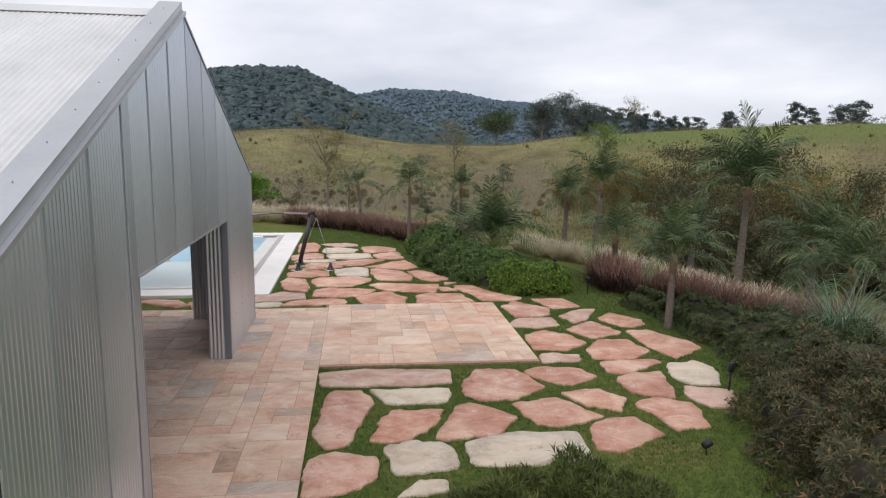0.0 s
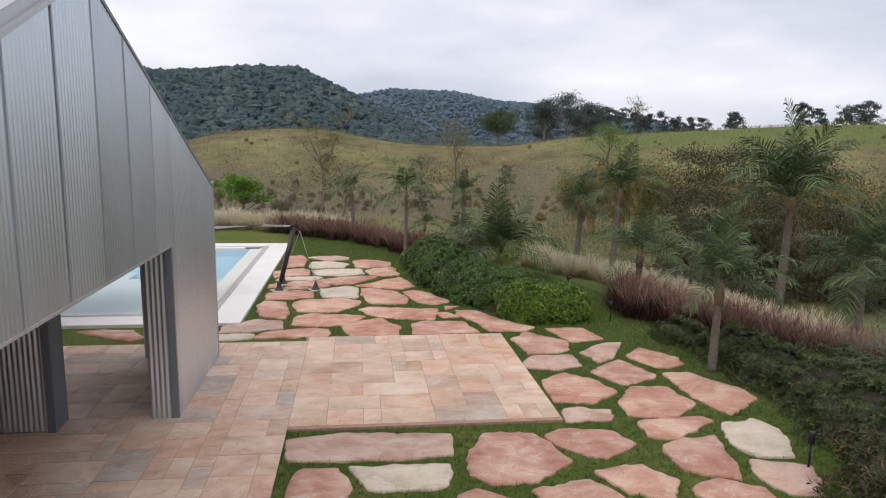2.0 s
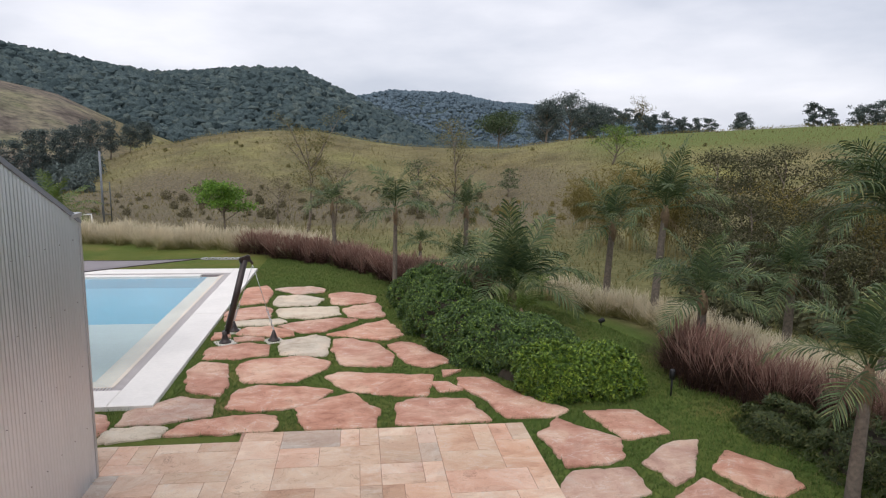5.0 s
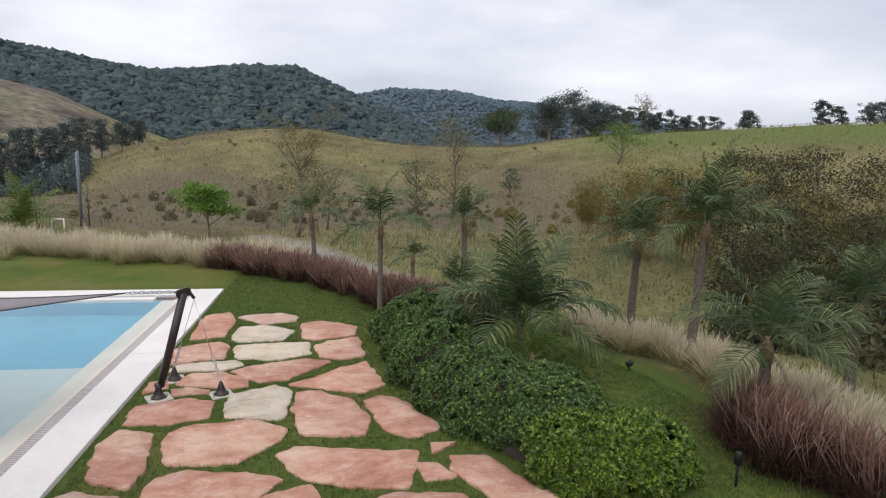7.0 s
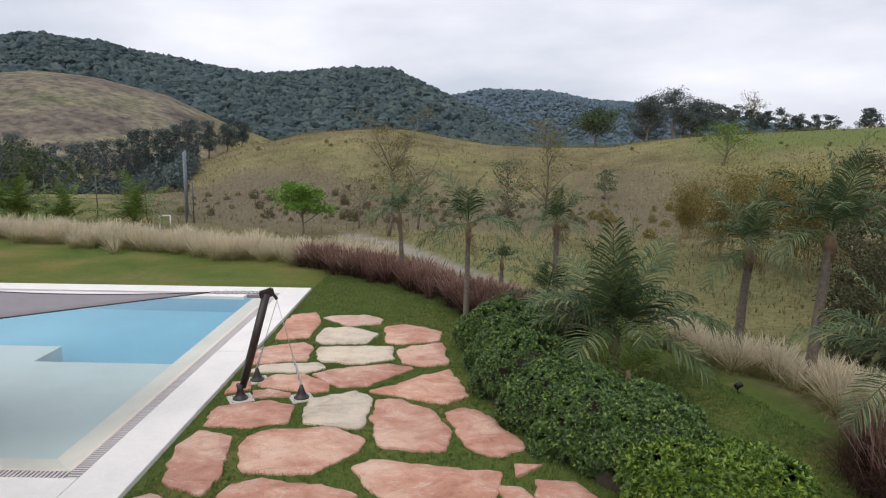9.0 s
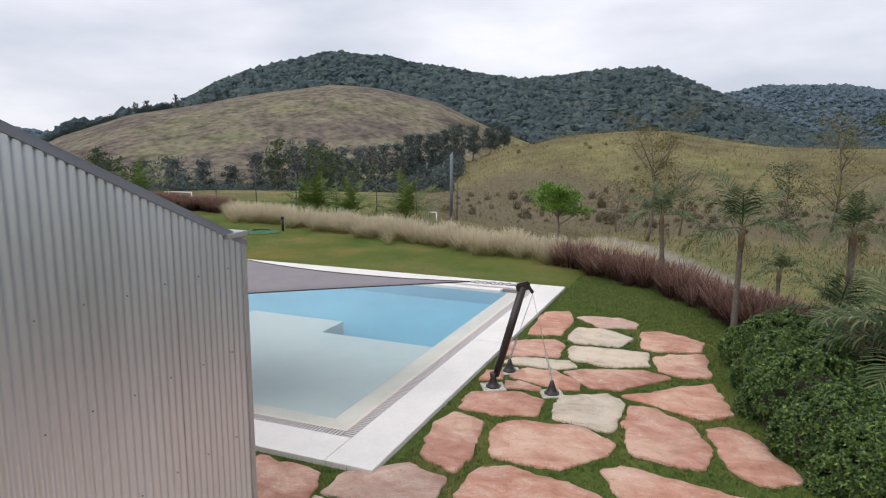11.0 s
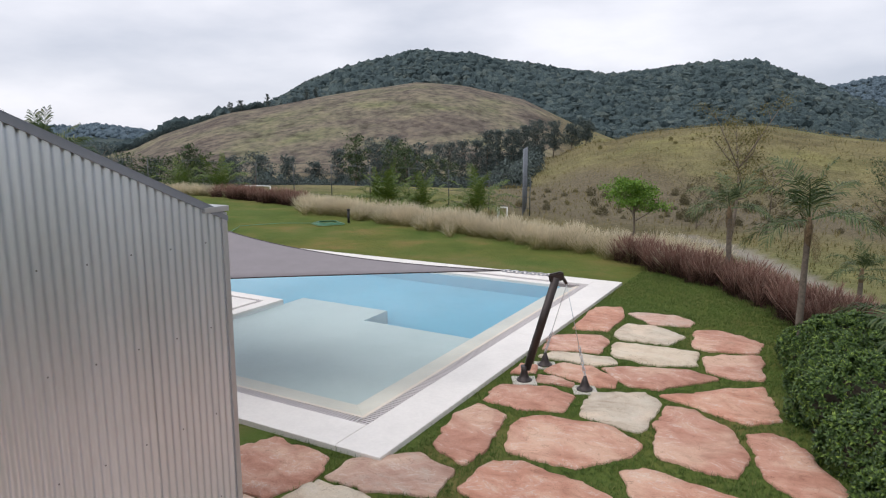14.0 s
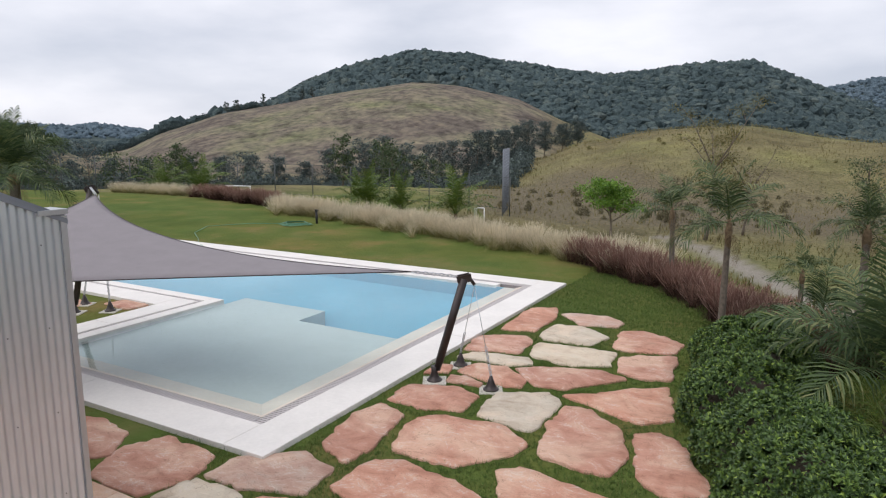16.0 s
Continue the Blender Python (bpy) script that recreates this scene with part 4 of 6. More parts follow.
def shrub(x, y, rx, ry, rz, leafm, count, ros, label, seed, size=(0.8, 1.25), up=0.25, name="shrub", spin=0.0, low=-0.2, rough=0.12, z=None, lobes=0):
    g = np.random.default_rng(seed)
    z = gz(x, y) if z is None else z
    sh = root(name, x, y, z, label, "shrub")
    sh.rotation_euler = (0, 0, spin)
    P, Nn = mound_points(count, rx, ry, rz, g, low, rough, lobes)
    P[:, 2] += 0.12 * rz
    Nn = Nn + np.array([0, 0, up]) + g.normal(size=Nn.shape) * 0.25
    V, F = scatter(*ros, frames_at(P, Nn, g.uniform(0, 6.28, len(P)), g.uniform(*size, len(P))))
    part("foliage", np_mesh("foliage", V, F), leafm, sh)
    # dark solid core: the shade behind the foliage is put in as colour
    part("shade_core", core_mesh(rx * (0.8 if lobes else 0.86), ry * (0.8 if lobes else 0.86), rz * (0.84 if lobes else 0.9), seed), M_SHRUB_SHADE, sh, "dark core standing in for the shade inside")
    return sh


ROS_H = rosette(9, 0.078, 0.032, 1.05)
ROS_D = rosette(6, 0.10, 0.020, 0.8)
ROS_C = rosette(6, 0.075, 0.020, 0.7)
ROS_R = rosette(9, 0.13, 0.011, 1.25)
hedge_label = "dense rounded evergreen hedge shrub with glossy dark leaves"
for i, (x, y, rx, ry, rz, lm) in enumerate([
        (2.75, 26.0, 1.05, 1.0, 1.0, L_HEDGE), (2.95, 24.6, 1.05, 0.95, 0.98, L_HEDGE), (3.05, 23.3, 1.1, 0.95, 0.95, L_HEDGE),
        (3.45, 22.1, 1.05, 0.95, 0.95, L_HEDGE), (3.85, 21.1, 1.0, 0.95, 0.9, L_HEDGE), (4.35, 20.3, 1.0, 0.9, 0.85, L_HEDGE), (4.75, 21.6, 0.8, 0.8, 0.7, L_HEDGE),
        (4.5, 19.3, 0.82, 0.78, 0.80, L_LIME), (5.35, 19.4, 0.78, 0.78, 0.70, L_LIME)]):
    shrub(x, y, rx * 1.0, ry * 0.97, rz * 1.02, lm, 3000 if lm is L_HEDGE else 2300, ROS_H, hedge_label if lm is L_HEDGE else "hedge shrub flushed with bright yellow-green new leaves", 40 + i, (0.8, 1.25) if lm is L_HEDGE else (1.0, 1.6), rough=0.17, lobes=12)
for i, (x, y, rx, ry, rz) in enumerate([(6.75, 8.45, 1.0, 1.1, 1.12), (7.4, 9.6, 1.15, 1.1, 1.1), (6.35, 6.9, 1.15, 1.1, 1.2), (7.6, 7.6, 1.3, 1.3, 1.4), (8.9, 9.2, 1.2, 1.2, 1.2), (7.0, 5.5, 1.3, 1.2, 1.3)]):
    shrub(x, y, rx, ry, rz, L_DARK, 1700, ROS_D, "loose olive-brown shrub with narrow leaves in the garden bed", 60 + i, (0.9, 1.5), 0.4, rough=0.2)
for i, (x, y, rx, ry, rz) in enumerate([(8.5, 16.0, 0.95, 0.8, 0.5), (8.35, 14.6, 0.85, 0.95, 0.6), (8.5, 13.3, 0.9, 0.95, 0.7), (8.3, 12.0, 0.95, 0.95, 0.75), (8.2, 10.9, 0.95, 0.9, 0.85),
                                        (8.95, 12.1, 0.8, 0.8, 0.75), (9.4, 11.2, 1.0, 0.95, 0.9), (7.75, 17.2, 0.6, 0.55, 0.4), (9.5, 14.1, 0.8, 0.85, 0.6)]):
    shrub(x, y, rx, ry, rz, L_COVER, 1300, ROS_C, "low dark green spreading shrub in the garden bed", 80 + i, (0.9, 1.5), 0.3, rough=0.16)
for i, (x, y, rx, ry, rz) in enumerate([(1.45, 6.7, 0.7, 0.6, 0.66), (2.2, 6.75, 0.7, 0.6, 0.78), (2.85, 6.5, 0.55, 0.6, 0.66)]):
    shrub(x, y, rx, ry, rz, L_ROSE, 2300, ROS_R, "upright needle-leaved green shrub at the lawn edge", 95 + i, (0.7, 1.35), 1.6, rough=0.15)

# grasses in rows: arching blades and plumes


def blade_template(length, width, bend, segs=3):
    V, ang, p = [], math.radians(82), np.zeros(2)
    for k in range(segs + 1):
        w = width * (1 - k / segs) ** 0.7 / 2 + 0.0008
        V += [(p[0], -w, p[1]), (p[0], w, p[1])]
        p = p + length / segs * np.array([math.cos(ang), math.sin(ang)])
        ang -= bend / segs
    F = [(2 * k, 2 * k + 2, 2 * k + 3, 2 * k + 1) for k in range(segs)]
    return np.array(V), np.array(F)


def grass_clump(nb, length, width, bend, g, spread=0.55, base=0.10):
    pieces = []
    for k in range(nb):
        BV, BF = blade_template(length * g.uniform(0.65, 1.1), width * g.uniform(0.7, 1.3), bend * g.uniform(0.4, 1.3))
        a = g.uniform(0, 2 * math.pi)
        mt = Matrix.Translation((base * g.normal(), base * g.normal(), 0)) @ Matrix.Rotation(a, 4, "Z") @ Matrix.Rotation(spread * g.uniform(0, 1), 4, "Y")
        pieces.append(scatter(BV, BF, np.array([np.array(mt)])))
    return join(pieces)


def plume_clump(nb, height, length, width, g, spread=0.5):
    pieces = []
    for k in range(nb):
        a, tilt = g.uniform(0, 2 * math.pi), spread * g.uniform(0.1, 1)
        h = height * g.uniform(0.75, 1.1)
        L = length * g.uniform(0.7, 1.2)
        V = np.array([(0, -width / 2, h - L * 0.55), (0, width / 2, h - L * 0.55), (0.02, width * 0.35, h), (0.02, -width * 0.35, h), (0.06, 0, h + L * 0.5), (0.06, 0.001, h + L * 0.5),
                      (0, -0.0025, 0.1), (0, 0.0025, 0.1)])
        F = np.array([(0, 1, 2, 3), (3, 2, 5, 4), (6, 7, 1, 0)])
        V2 = V[:, [1, 0, 2]]
        for W in (V, V2):
            mt = Matrix.Rotation(a, 4, "Z") @ Matrix.Rotation(tilt, 4, "Y")
            pieces.append(scatter(W, F, np.array([np.array(mt)])))
    return join(pieces)


def along(points, count, width, g):
    pts = np.array(points, dtype=float)
    seg = np.linalg.norm(np.diff(pts, axis=0), axis=1)
    cum = np.concatenate([[0], np.cumsum(seg)])
    s = g.uniform(0, cum[-1], count)
    x, y = np.interp(s, cum, pts[:, 0]), np.interp(s, cum, pts[:, 1])
    return x + g.normal(size=count) * width, y + g.normal(size=count) * width


def grass_row(name, points, count, width, blades, plumes, bm_, pm_, label, seed, scale=(0.8, 1.15)):
    g = np.random.default_rng(seed)
    x, y = along(points, count, width, g)
    z = terrain(x, y)
    P = np.stack([x, y, z - 0.02], axis=1)
    Nn = np.tile([[0, 0, 1.0]], (count, 1)) + g.normal(size=(count, 3)) * 0.05
    mats = frames_at(P, Nn, g.uniform(0, 6.28, count), g.uniform(*scale, count))
    pb, pp = [], []
    for k in range(3):
        sub = mats[k::3]
        pb.append(scatter(*blades[k], sub))
        pp.append(scatter(*plumes[k], sub))
    V, F = join(pb)
    thing(name, np_mesh(name, V, F), bm_, label, "ornamental grass", kind="stuff")
    V, F = join(pp)
    thing(name + "_plumes", np_mesh(name, V, F), pm_, label.replace("clumps", "seed heads"), "ornamental grass", kind="stuff")


gg = np.random.default_rng(3)
PALE_B = [grass_clump(135, 0.88, 0.0075, 2.0, gg, 0.8) for _ in range(3)]
PALE_P = [plume_clump(52, 0.86, 0.26, 0.011, gg, 0.95) for _ in range(3)]
PUR_B = [grass_clump(135, 0.8, 0.0085, 1.5, gg, 0.65) for _ in range(3)]
PUR_P = [plume_clump(46, 0.85, 0.17, 0.014, gg, 0.75) for _ in range(3)]
PUR_FEW = [plume_clump(14, 0.85, 0.17, 0.012, gg, 0.75) for _ in range(3)]
grass_row("fountain_grass", [(-24, 42.2), (-19.5, 41.2), (-12.6, 39.0), (-6.7, 37.1), (-2.2, 35.3), (-0.9, 34.8)], 330, 0.55, PALE_B, PALE_P, L_BLADE, L_PLUME, "pale feathery fountain grass clumps bordering the lawn", 11, (0.7, 1.15))
grass_row("purple_fountain_grass", [(-3.6, 35.3), (-2.0, 34.2), (-0.2, 32.7), (1.1, 31.2), (2.2, 29.4), (3.2, 28.2), (4.8, 26.9)], 150, 0.30, PUR_B, PUR_P, L_PURPLE, L_PURPLUME, "dark purple fountain grass clumps bordering the lawn", 12, (0.8, 1.15))
grass_row("fountain_grass", [(6.3, 27.0), (7.6, 25.8), (9.0, 24.0), (9.6, 22.0), (9.7, 20.2), (10.3, 18.4), (10.9, 17.2)], 130, 0.40, PALE_B, PALE_P, L_BLADE, L_PLUME, "pale feathery fountain grass clumps below the palms", 13, (0.7, 1.05))
grass_row("purple_fountain_grass", [(7.75, 20.7), (7.65, 19.4), (8.1, 18.3), (8.9, 17.0), (9.5, 15.6), (10.4, 14.3), (11.0, 13.4)], 165, 0.26, PUR_B, PUR_FEW, L_PURPLE, L_PURPLUME, "dark purple fountain grass clumps by the path", 14, (1.0, 1.28))
grass_row("purple_fountain_grass", [(-36, 46.5), (-31, 45.5), (-26.5, 44.0)], 60, 0.5, PUR_B, PUR_P, L_PURPLE, L_PURPLUME, "reddish fountain grass clumps on the lawn's rise", 15, (0.9, 1.3))
grass_row("fountain_grass", [(-46, 47), (-37.5, 47.2)], 50, 0.5, PALE_B, PALE_P, L_BLADE, L_PLUME, "pale fountain grass clumps at the far lawn edge", 16, (0.8, 1.1))
pam = root("pampas_grass", 10.1, 12.8, gz(10.1, 12.8), "large arching green pampas grass clump", "ornamental grass")
V, F = join([grass_clump(420, 2.5, 0.016, 2.1, np.random.default_rng(5), 0.5, 0.16)])
part("blades", np_mesh("blades", V, F), L_PAMPAS, pam)


# palms
def frond_mesh(a0, bend, seed, nl=38, leaf=0.34, droop=0.6, wide=0.0088):
    """One feather leaf of unit length, in the xz plane from the origin: the rachis, and leaflets that rise and then hang."""
    g = np.random.default_rng(seed)
    S = 14
    pts, ang, p = [], a0, np.zeros(3)
    for k in range(S + 1):
        pts.append((p.copy(), ang))
        p = p + np.array([math.cos(ang), 0, math.sin(ang)]) / S
        ang -= bend / S * (0.35 + 1.3 * k / S)
    V, F = [], []
    for k, (q, a) in enumerate(pts):
        w = 0.013 * (1 - 0.85 * k / S)
        V += [q + np.array([0, -w, 0]), q + np.array([0, w, 0]), q + np.array([0, 0, w * 1.2])]
    for k in range(S):
        i = 3 * k
        for u, v in ((0, 1), (1, 2), (2, 0)):
            F.append((i + u, i + v, i + 3 + v, i + 3 + u))
    down = np.array([0, 0, -1.0])
    for k in range(nl):
        s = 0.17 + 0.83 * (k + 0.5) / nl
        for side in (-1, 1):
            sj = min(1.0, s + g.uniform(-0.01, 0.01))
            q = np.array([np.interp(sj * S, range(S + 1), [c[0][d] for c in pts]) for d in range(3)])
            a = np.interp(sj * S, range(S + 1), [c[1] for c in pts])
            t, up = np.array([math.cos(a), 0, math.sin(a)]), np.array([-math.sin(a), 0, math.cos(a)])
            L = leaf * (0.5 + 0.6 * math.sin(math.pi * min(1, sj * 0.85 + 0.12))) * (1.1 - 0.35 * sj) * g.uniform(0.85, 1.12)
            d = np.array([0, side, 0]) * g.uniform(0.7, 0.95) + t * (0.45 + 0.75 * sj ** 2) + up * g.uniform(0.0, 0.5)
            d /= np.linalg.norm(d)
            w = wide * g.uniform(0.8, 1.2)
            i = len(V)
            hang = droop * g.uniform(0.5, 1.2)
            m1 = q + d * L * 0.42 + down * L * 0.05 * hang
            m2 = q + d * L * 0.74 + down * L * 0.28 * hang
            m3 = q + d * L * 0.90 + down * L * 0.62 * hang
            V += [q - t * w * 0.4, q + t * w * 0.4, m1 + t * w, m1 - t * w, m2 + t * w * 0.8, m2 - t * w * 0.8, m3 + t * 0.0015, m3 - t * 0.0015]
            F += [(i, i + 1, i + 2, i + 3), (i + 3, i + 2, i + 4, i + 5), (i + 5, i + 4, i + 6, i + 7)]
    return np_mesh("frond", np.array(V), np.array(F))


FRONDS = [frond_mesh(a, bd, 20 + i) for i, (a, bd) in enumerate([(1.50, 0.35), (1.36, 0.7), (1.20, 1.05), (1.02, 1.3), (0.85, 1.5), (0.60, 1.6), (0.30, 1.5), (-0.1, 1.2)])]
for me in FRONDS:
    me.materials.append(L_PALM)
DEAD = frond_mesh(-0.9, 0.5, 90, 20, 0.22, 1.0, 0.007)
DEAD.materials.append(L_DEAD)
YOUNG = [frond_mesh(a, bd, 50 + i, 24, 0.40, 0.5) for i, (a, bd) in enumerate([(1.45, 0.5), (1.25, 0.8), (0.95, 1.0), (0.5, 1.1)])]
for me in YOUNG:
    me.materials.append(L_PALMYOUNG)
ARECA = [frond_mesh(a, bd, 70 + i, 24, 0.22, 0.7, 0.010) for i, (a, bd) in enumerate([(1.5, 0.5), (1.32, 1.0), (1.1, 1.6), (0.75, 2.0)])]
for me in ARECA:
    me.materials.append(L_PALMYOUNG)


def palm(x, y, h, length, count, label, seed, lean=(0, 0), r=0.11, z=None, young=False, spread=(0, 8), sorts=None):
    g = np.random.default_rng(seed)
    r, count = r * 0.85, max(10, int(count * 0.95))
    z = gz(x, y) if z is None else z
    pl = root("palm_tree", x, y, z, label, "palm tree", "garden palms")
    top = Vector((lean[0], lean[1], h))
    ks = 14
    pts = [Vector((lean[0] * (k / ks) ** 1.5, lean[1] * (k / ks) ** 1.5, -0.05 + (h + 0.05) * k / ks)) for k in range(ks + 1)]
    part("trunk", tube(pts, [r * (1.35 - 0.45 * k / ks + (0.06 if k % 2 else 0)) for k in range(ks + 1)], 10), M_PALMTRUNK, pl, "ringed grey trunk")
    part("crown_husk", tube([top - Vector((0, 0, min(0.5, h * 0.3))), top - Vector((0, 0, 0.12)), top + Vector((0, 0, 0.16))], [r * 0.95, r * 1.35, r * 0.6], 10), M_HUSK, pl)
    kinds = sorts or (YOUNG if young else FRONDS[spread[0]:spread[1]])
    for k in range(count):
        i = int((k / count) ** 0.75 * len(kinds))
        ob = new("frond", kinds[i])
        ob.parent = pl
        a = k * 137.5 + g.uniform(-15, 15)
        sc = length * g.uniform(0.86, 1.16)
        ob.matrix_basis = Matrix.Translation(top + Vector((0, 0, 0.05))) @ pose(0, 0, 0, g.uniform(-14, 14), g.uniform(-10, 10), a) @ Matrix.Scale(sc, 4)
    for k in range(0 if young or sorts or h < 1.2 else 3):
        ob = new("dead_frond", DEAD)
        ob.parent = pl
        ob.matrix_basis = Matrix.Translation(top - Vector((0, 0, 0.05))) @ pose(0, 0, 0, g.uniform(-10, 10), g.uniform(-8, 8), k * 131 + g.uniform(0, 60)) @ Matrix.Scale(length * g.uniform(0.5, 0.7), 4)
    return pl


slim = "slender palm with drooping dark green fronds in the lawn border"
palm(-0.05, 32.9, 2.15, 1.35, 9, slim, 1, (-0.1, 0.1), 0.075, spread=(1, 8))
palm(1.93, 27.9, 2.5, 1.45, 10, slim, 2, (0.02, 0), 0.07, spread=(1, 8))
palm(3.3, 34.2, 1.0, 0.95, 10, "small dark palm standing among the grasses", 3, (0, 0), 0.07)
palm(4.55, 30.4, 2.4, 1.15, 14, "dark palm with a tufted crown among the grasses", 4, (0, 0.1), 0.09)
palm(4.75, 24.1, 0.75, 2.0, 24, "wide low feathery palm behind the hedge", 5, (0, 0), 0.12, spread=(0, 6))
palm(4.6, 22.5, 0.62, 0.95, 11, "young palm with bright yellow-green fronds behind the hedge", 6, (0, 0), 0.07, young=True)
palm(3.75, 26.6, 1.0, 1.35, 12, "low feathery palm behind the hedge", 16, (0, 0), 0.09)
palm(8.2, 26.5, 2.6, 1.4, 14, "dark palm with a full crown over pale grasses", 7, (0.1, 0), 0.1)
palm(8.75, 24.4, 3.15, 1.7, 15, "tall dark palm with a ringed trunk over pale grasses", 8, (0.15, 0), 0.10, spread=(0, 7))
palm(8.1, 20.7, 1.45, 1.45, 15, "dark palm with arching fronds among purple grass", 9, (0, 0), 0.1)
palm(7.3, 15.1, 1.75, 1.4, 15, "young palm with arching dark fronds at the lawn edge", 10, (0.02, 0), 0.085, spread=(0, 7))
palm(12.2, 20.3, 3.7, 2.35, 22, "large dark palm with a heavy crown beside the lane", 11, (0.1, 0), 0.125, spread=(0, 7))
palm(13.6, 17.0, 1.5, 1.9, 15, "low dark palm with long fronds beside the lane", 12, (0, 0), 0.14)
palm(15.2, 20.8, 2.2, 2.0, 15, "dark palm with long fronds beside the lane", 13, (0, 0), 0.14)
palm(12.6, 24.2, 2.2, 1.6, 14, "dark palm beyond the grasses", 14, (0, 0), 0.12)


# trees
def clump_leaves(P, size, g, slim=0.27):
    V = np.array([(-0.5, 0, 0), (-0.05, -slim, 0.07), (0.5, 0, 0), (0.05, slim, 0.07)])
    F = np.array([(0, 1, 2, 3)])
    Nn = g.normal(size=(len(P), 3)) + np.array([0, 0, 0.6])
    return scatter(V, F, frames_at(P, Nn, g.uniform(0, 6.28, len(P)), g.uniform(0.6, 1.4, len(P)) * size))


PROFILE = {"round": lambda f: math.sqrt(max(0.05, 1 - (1.75 * f - 0.75) ** 2)), "umbrella": lambda f: math.sqrt(max(0.04, 1 - f ** 2.4)),
           "tall": lambda f: max(0.2, math.sin(math.pi * (0.12 + 0.8 * f ** 0.8))), "vase": lambda f: 0.2 + 0.8 * f}


def tree(x, y, h, crown, leafm, label, seed, leaves=1300, leaf=0.3, trunk_share=0.35, shape="round", r=None, z=None, sparse=0.5, name="tree"):
    """Trunk, limbs that reach for the crown's envelope, twigs; the leaves gather in puffs round the twigs' ends."""
    g = np.random.default_rng(seed)
    z = gz(x, y) if z is None else z
    tr = root(name, x, y, z, label, "tree")
    r = r or h * 0.016
    bm = bmesh.new()
    lean = g.normal(size=2) * h * 0.03
    base = max(trunk_share, 0.52) if shape == "umbrella" else trunk_share
    prof = PROFILE[shape]
    top = h * {"tall": 0.93, "round": 0.8, "umbrella": 0.66, "vase": 0.5}[shape]
    bend = g.normal(size=2) * h * 0.02

    def stem(f):
        return Vector((lean[0] * f + bend[0] * math.sin(f * 3.1), lean[1] * f + bend[1] * math.sin(f * 3.1), top * f - 0.1))
    tube([stem(k / 6) for k in range(7)], [r * (1.2 - 0.95 * k / 6) for k in range(7)], 7, bm)
    puffs = []
    nb = {"tall": 17, "round": 13, "umbrella": 11, "vase": 9}[shape]
    for k in range(nb):
        cf = (k + g.uniform(0.1, 0.9)) / nb
        a = k * 2.39996 + g.uniform(-0.5, 0.5)
        rho = crown * prof(cf) * g.uniform(0.5, 1.0)
        e = Vector((lean[0] + math.cos(a) * rho, lean[1] + math.sin(a) * rho, h * (base + (1 - base) * cf)))
        f0 = min(1.0, max(trunk_share * 0.8, (e.z - rho * (0.35 if shape == "tall" else 0.8)) / top))
        s = stem(f0)
        m_ = s.lerp(e, 0.5) + Vector((g.normal() * 0.025 * h, g.normal() * 0.025 * h, -0.02 * h if shape == "vase" else 0.03 * h))
        tube([s, m_, e], [r * 0.5, r * 0.3, r * 0.1], 5, bm, False)
        puffs.append(e)
        for q in range(4):
            st = (s.lerp(m_, 0.7), m_, m_.lerp(e, 0.4), m_.lerp(e, 0.75))[q]
            e2 = st + Vector((g.normal() * crown * 0.24, g.normal() * crown * 0.24, (0.3 + abs(g.normal())) * crown * 0.14))
            e2.z = min(e2.z, h)
            tube([st, st.lerp(e2, 0.5) + Vector((0, 0, 0.02 * h)), e2], [r * 0.2, r * 0.13, r * 0.05], 4, bm, False)
            puffs.append(e2)
    part("trunk", bm, M_BARK, tr)
    T = np.array([tuple(t) for t in puffs])
    if leaves:
        wt = g.uniform(0.25, 1.0, len(T))
        c = g.choice(len(T), leaves, p=wt / wt.sum())
        size = crown * (0.10 + 0.08 * sparse) * (0.6 + 0.6 * wt[c])
        P = T[c] + g.normal(size=(leaves, 3)) * size[:, None] * np.array([1, 1, 0.55 if shape != "tall" else 0.8])
        P[:, 2] = np.maximum(P[:, 2], h * trunk_share * 0.5)
        V, F = clump_leaves(P, leaf, g)
        part("crown", np_mesh("crown", V, F), leafm, tr)
    return tr


def bamboo(x, y, h, label, seed, leafm, count=6500, culms=20, wide=1.0):
    """A clump of arching culms hung with fine narrow leaves."""
    g = np.random.default_rng(seed)
    cl = root("bamboo_clump", x, y, gz(x, y), label, "bamboo")
    bm = bmesh.new()
    spots = []
    for k in range(culms):
        a, arch, hh = g.uniform(0, 6.28), g.uniform(0.12, 0.42) * wide, h * g.uniform(0.65, 1.0)
        b = g.normal(size=2) * 0.3 * wide
        pts = [Vector((b[0] + math.cos(a) * arch * hh * f ** 2.2, b[1] + math.sin(a) * arch * hh * f ** 2.2, hh * (f - 0.16 * arch * 2 * f ** 4) - 0.05)) for f in np.linspace(0, 1, 8)]
        tube(pts, [0.022 * (1 - 0.8 * f) + 0.003 for f in np.linspace(0, 1, 8)], 5, bm, False)
        spots.append(np.array([tuple(p) for p in pts]))
    tagged(part("culm_bundle", bm, M_CULM, cl), "thin yellow-brown culms", kind="stuff")
    w, f = g.integers(0, culms, count), g.uniform(0.22, 1.0, count) ** 0.85 * 7
    i = np.minimum(f.astype(int), 6)
    S = np.array(spots)
    P = S[w, i] + (S[w, i + 1] - S[w, i]) * (f - i)[:, None] + g.normal(size=(count, 3)) * np.array([0.3, 0.3, 0.22]) * wide
    P[:, 2] = np.maximum(P[:, 2], 0.15)
    V, F = clump_leaves(P, 0.19, g, 0.11)
    part("foliage", np_mesh("foliage", V, F), leafm, cl)
    return cl


def polar(az, d):
    return HOME[0] + d * math.sin(radians(az)), HOME[1] + d * math.cos(radians(az))


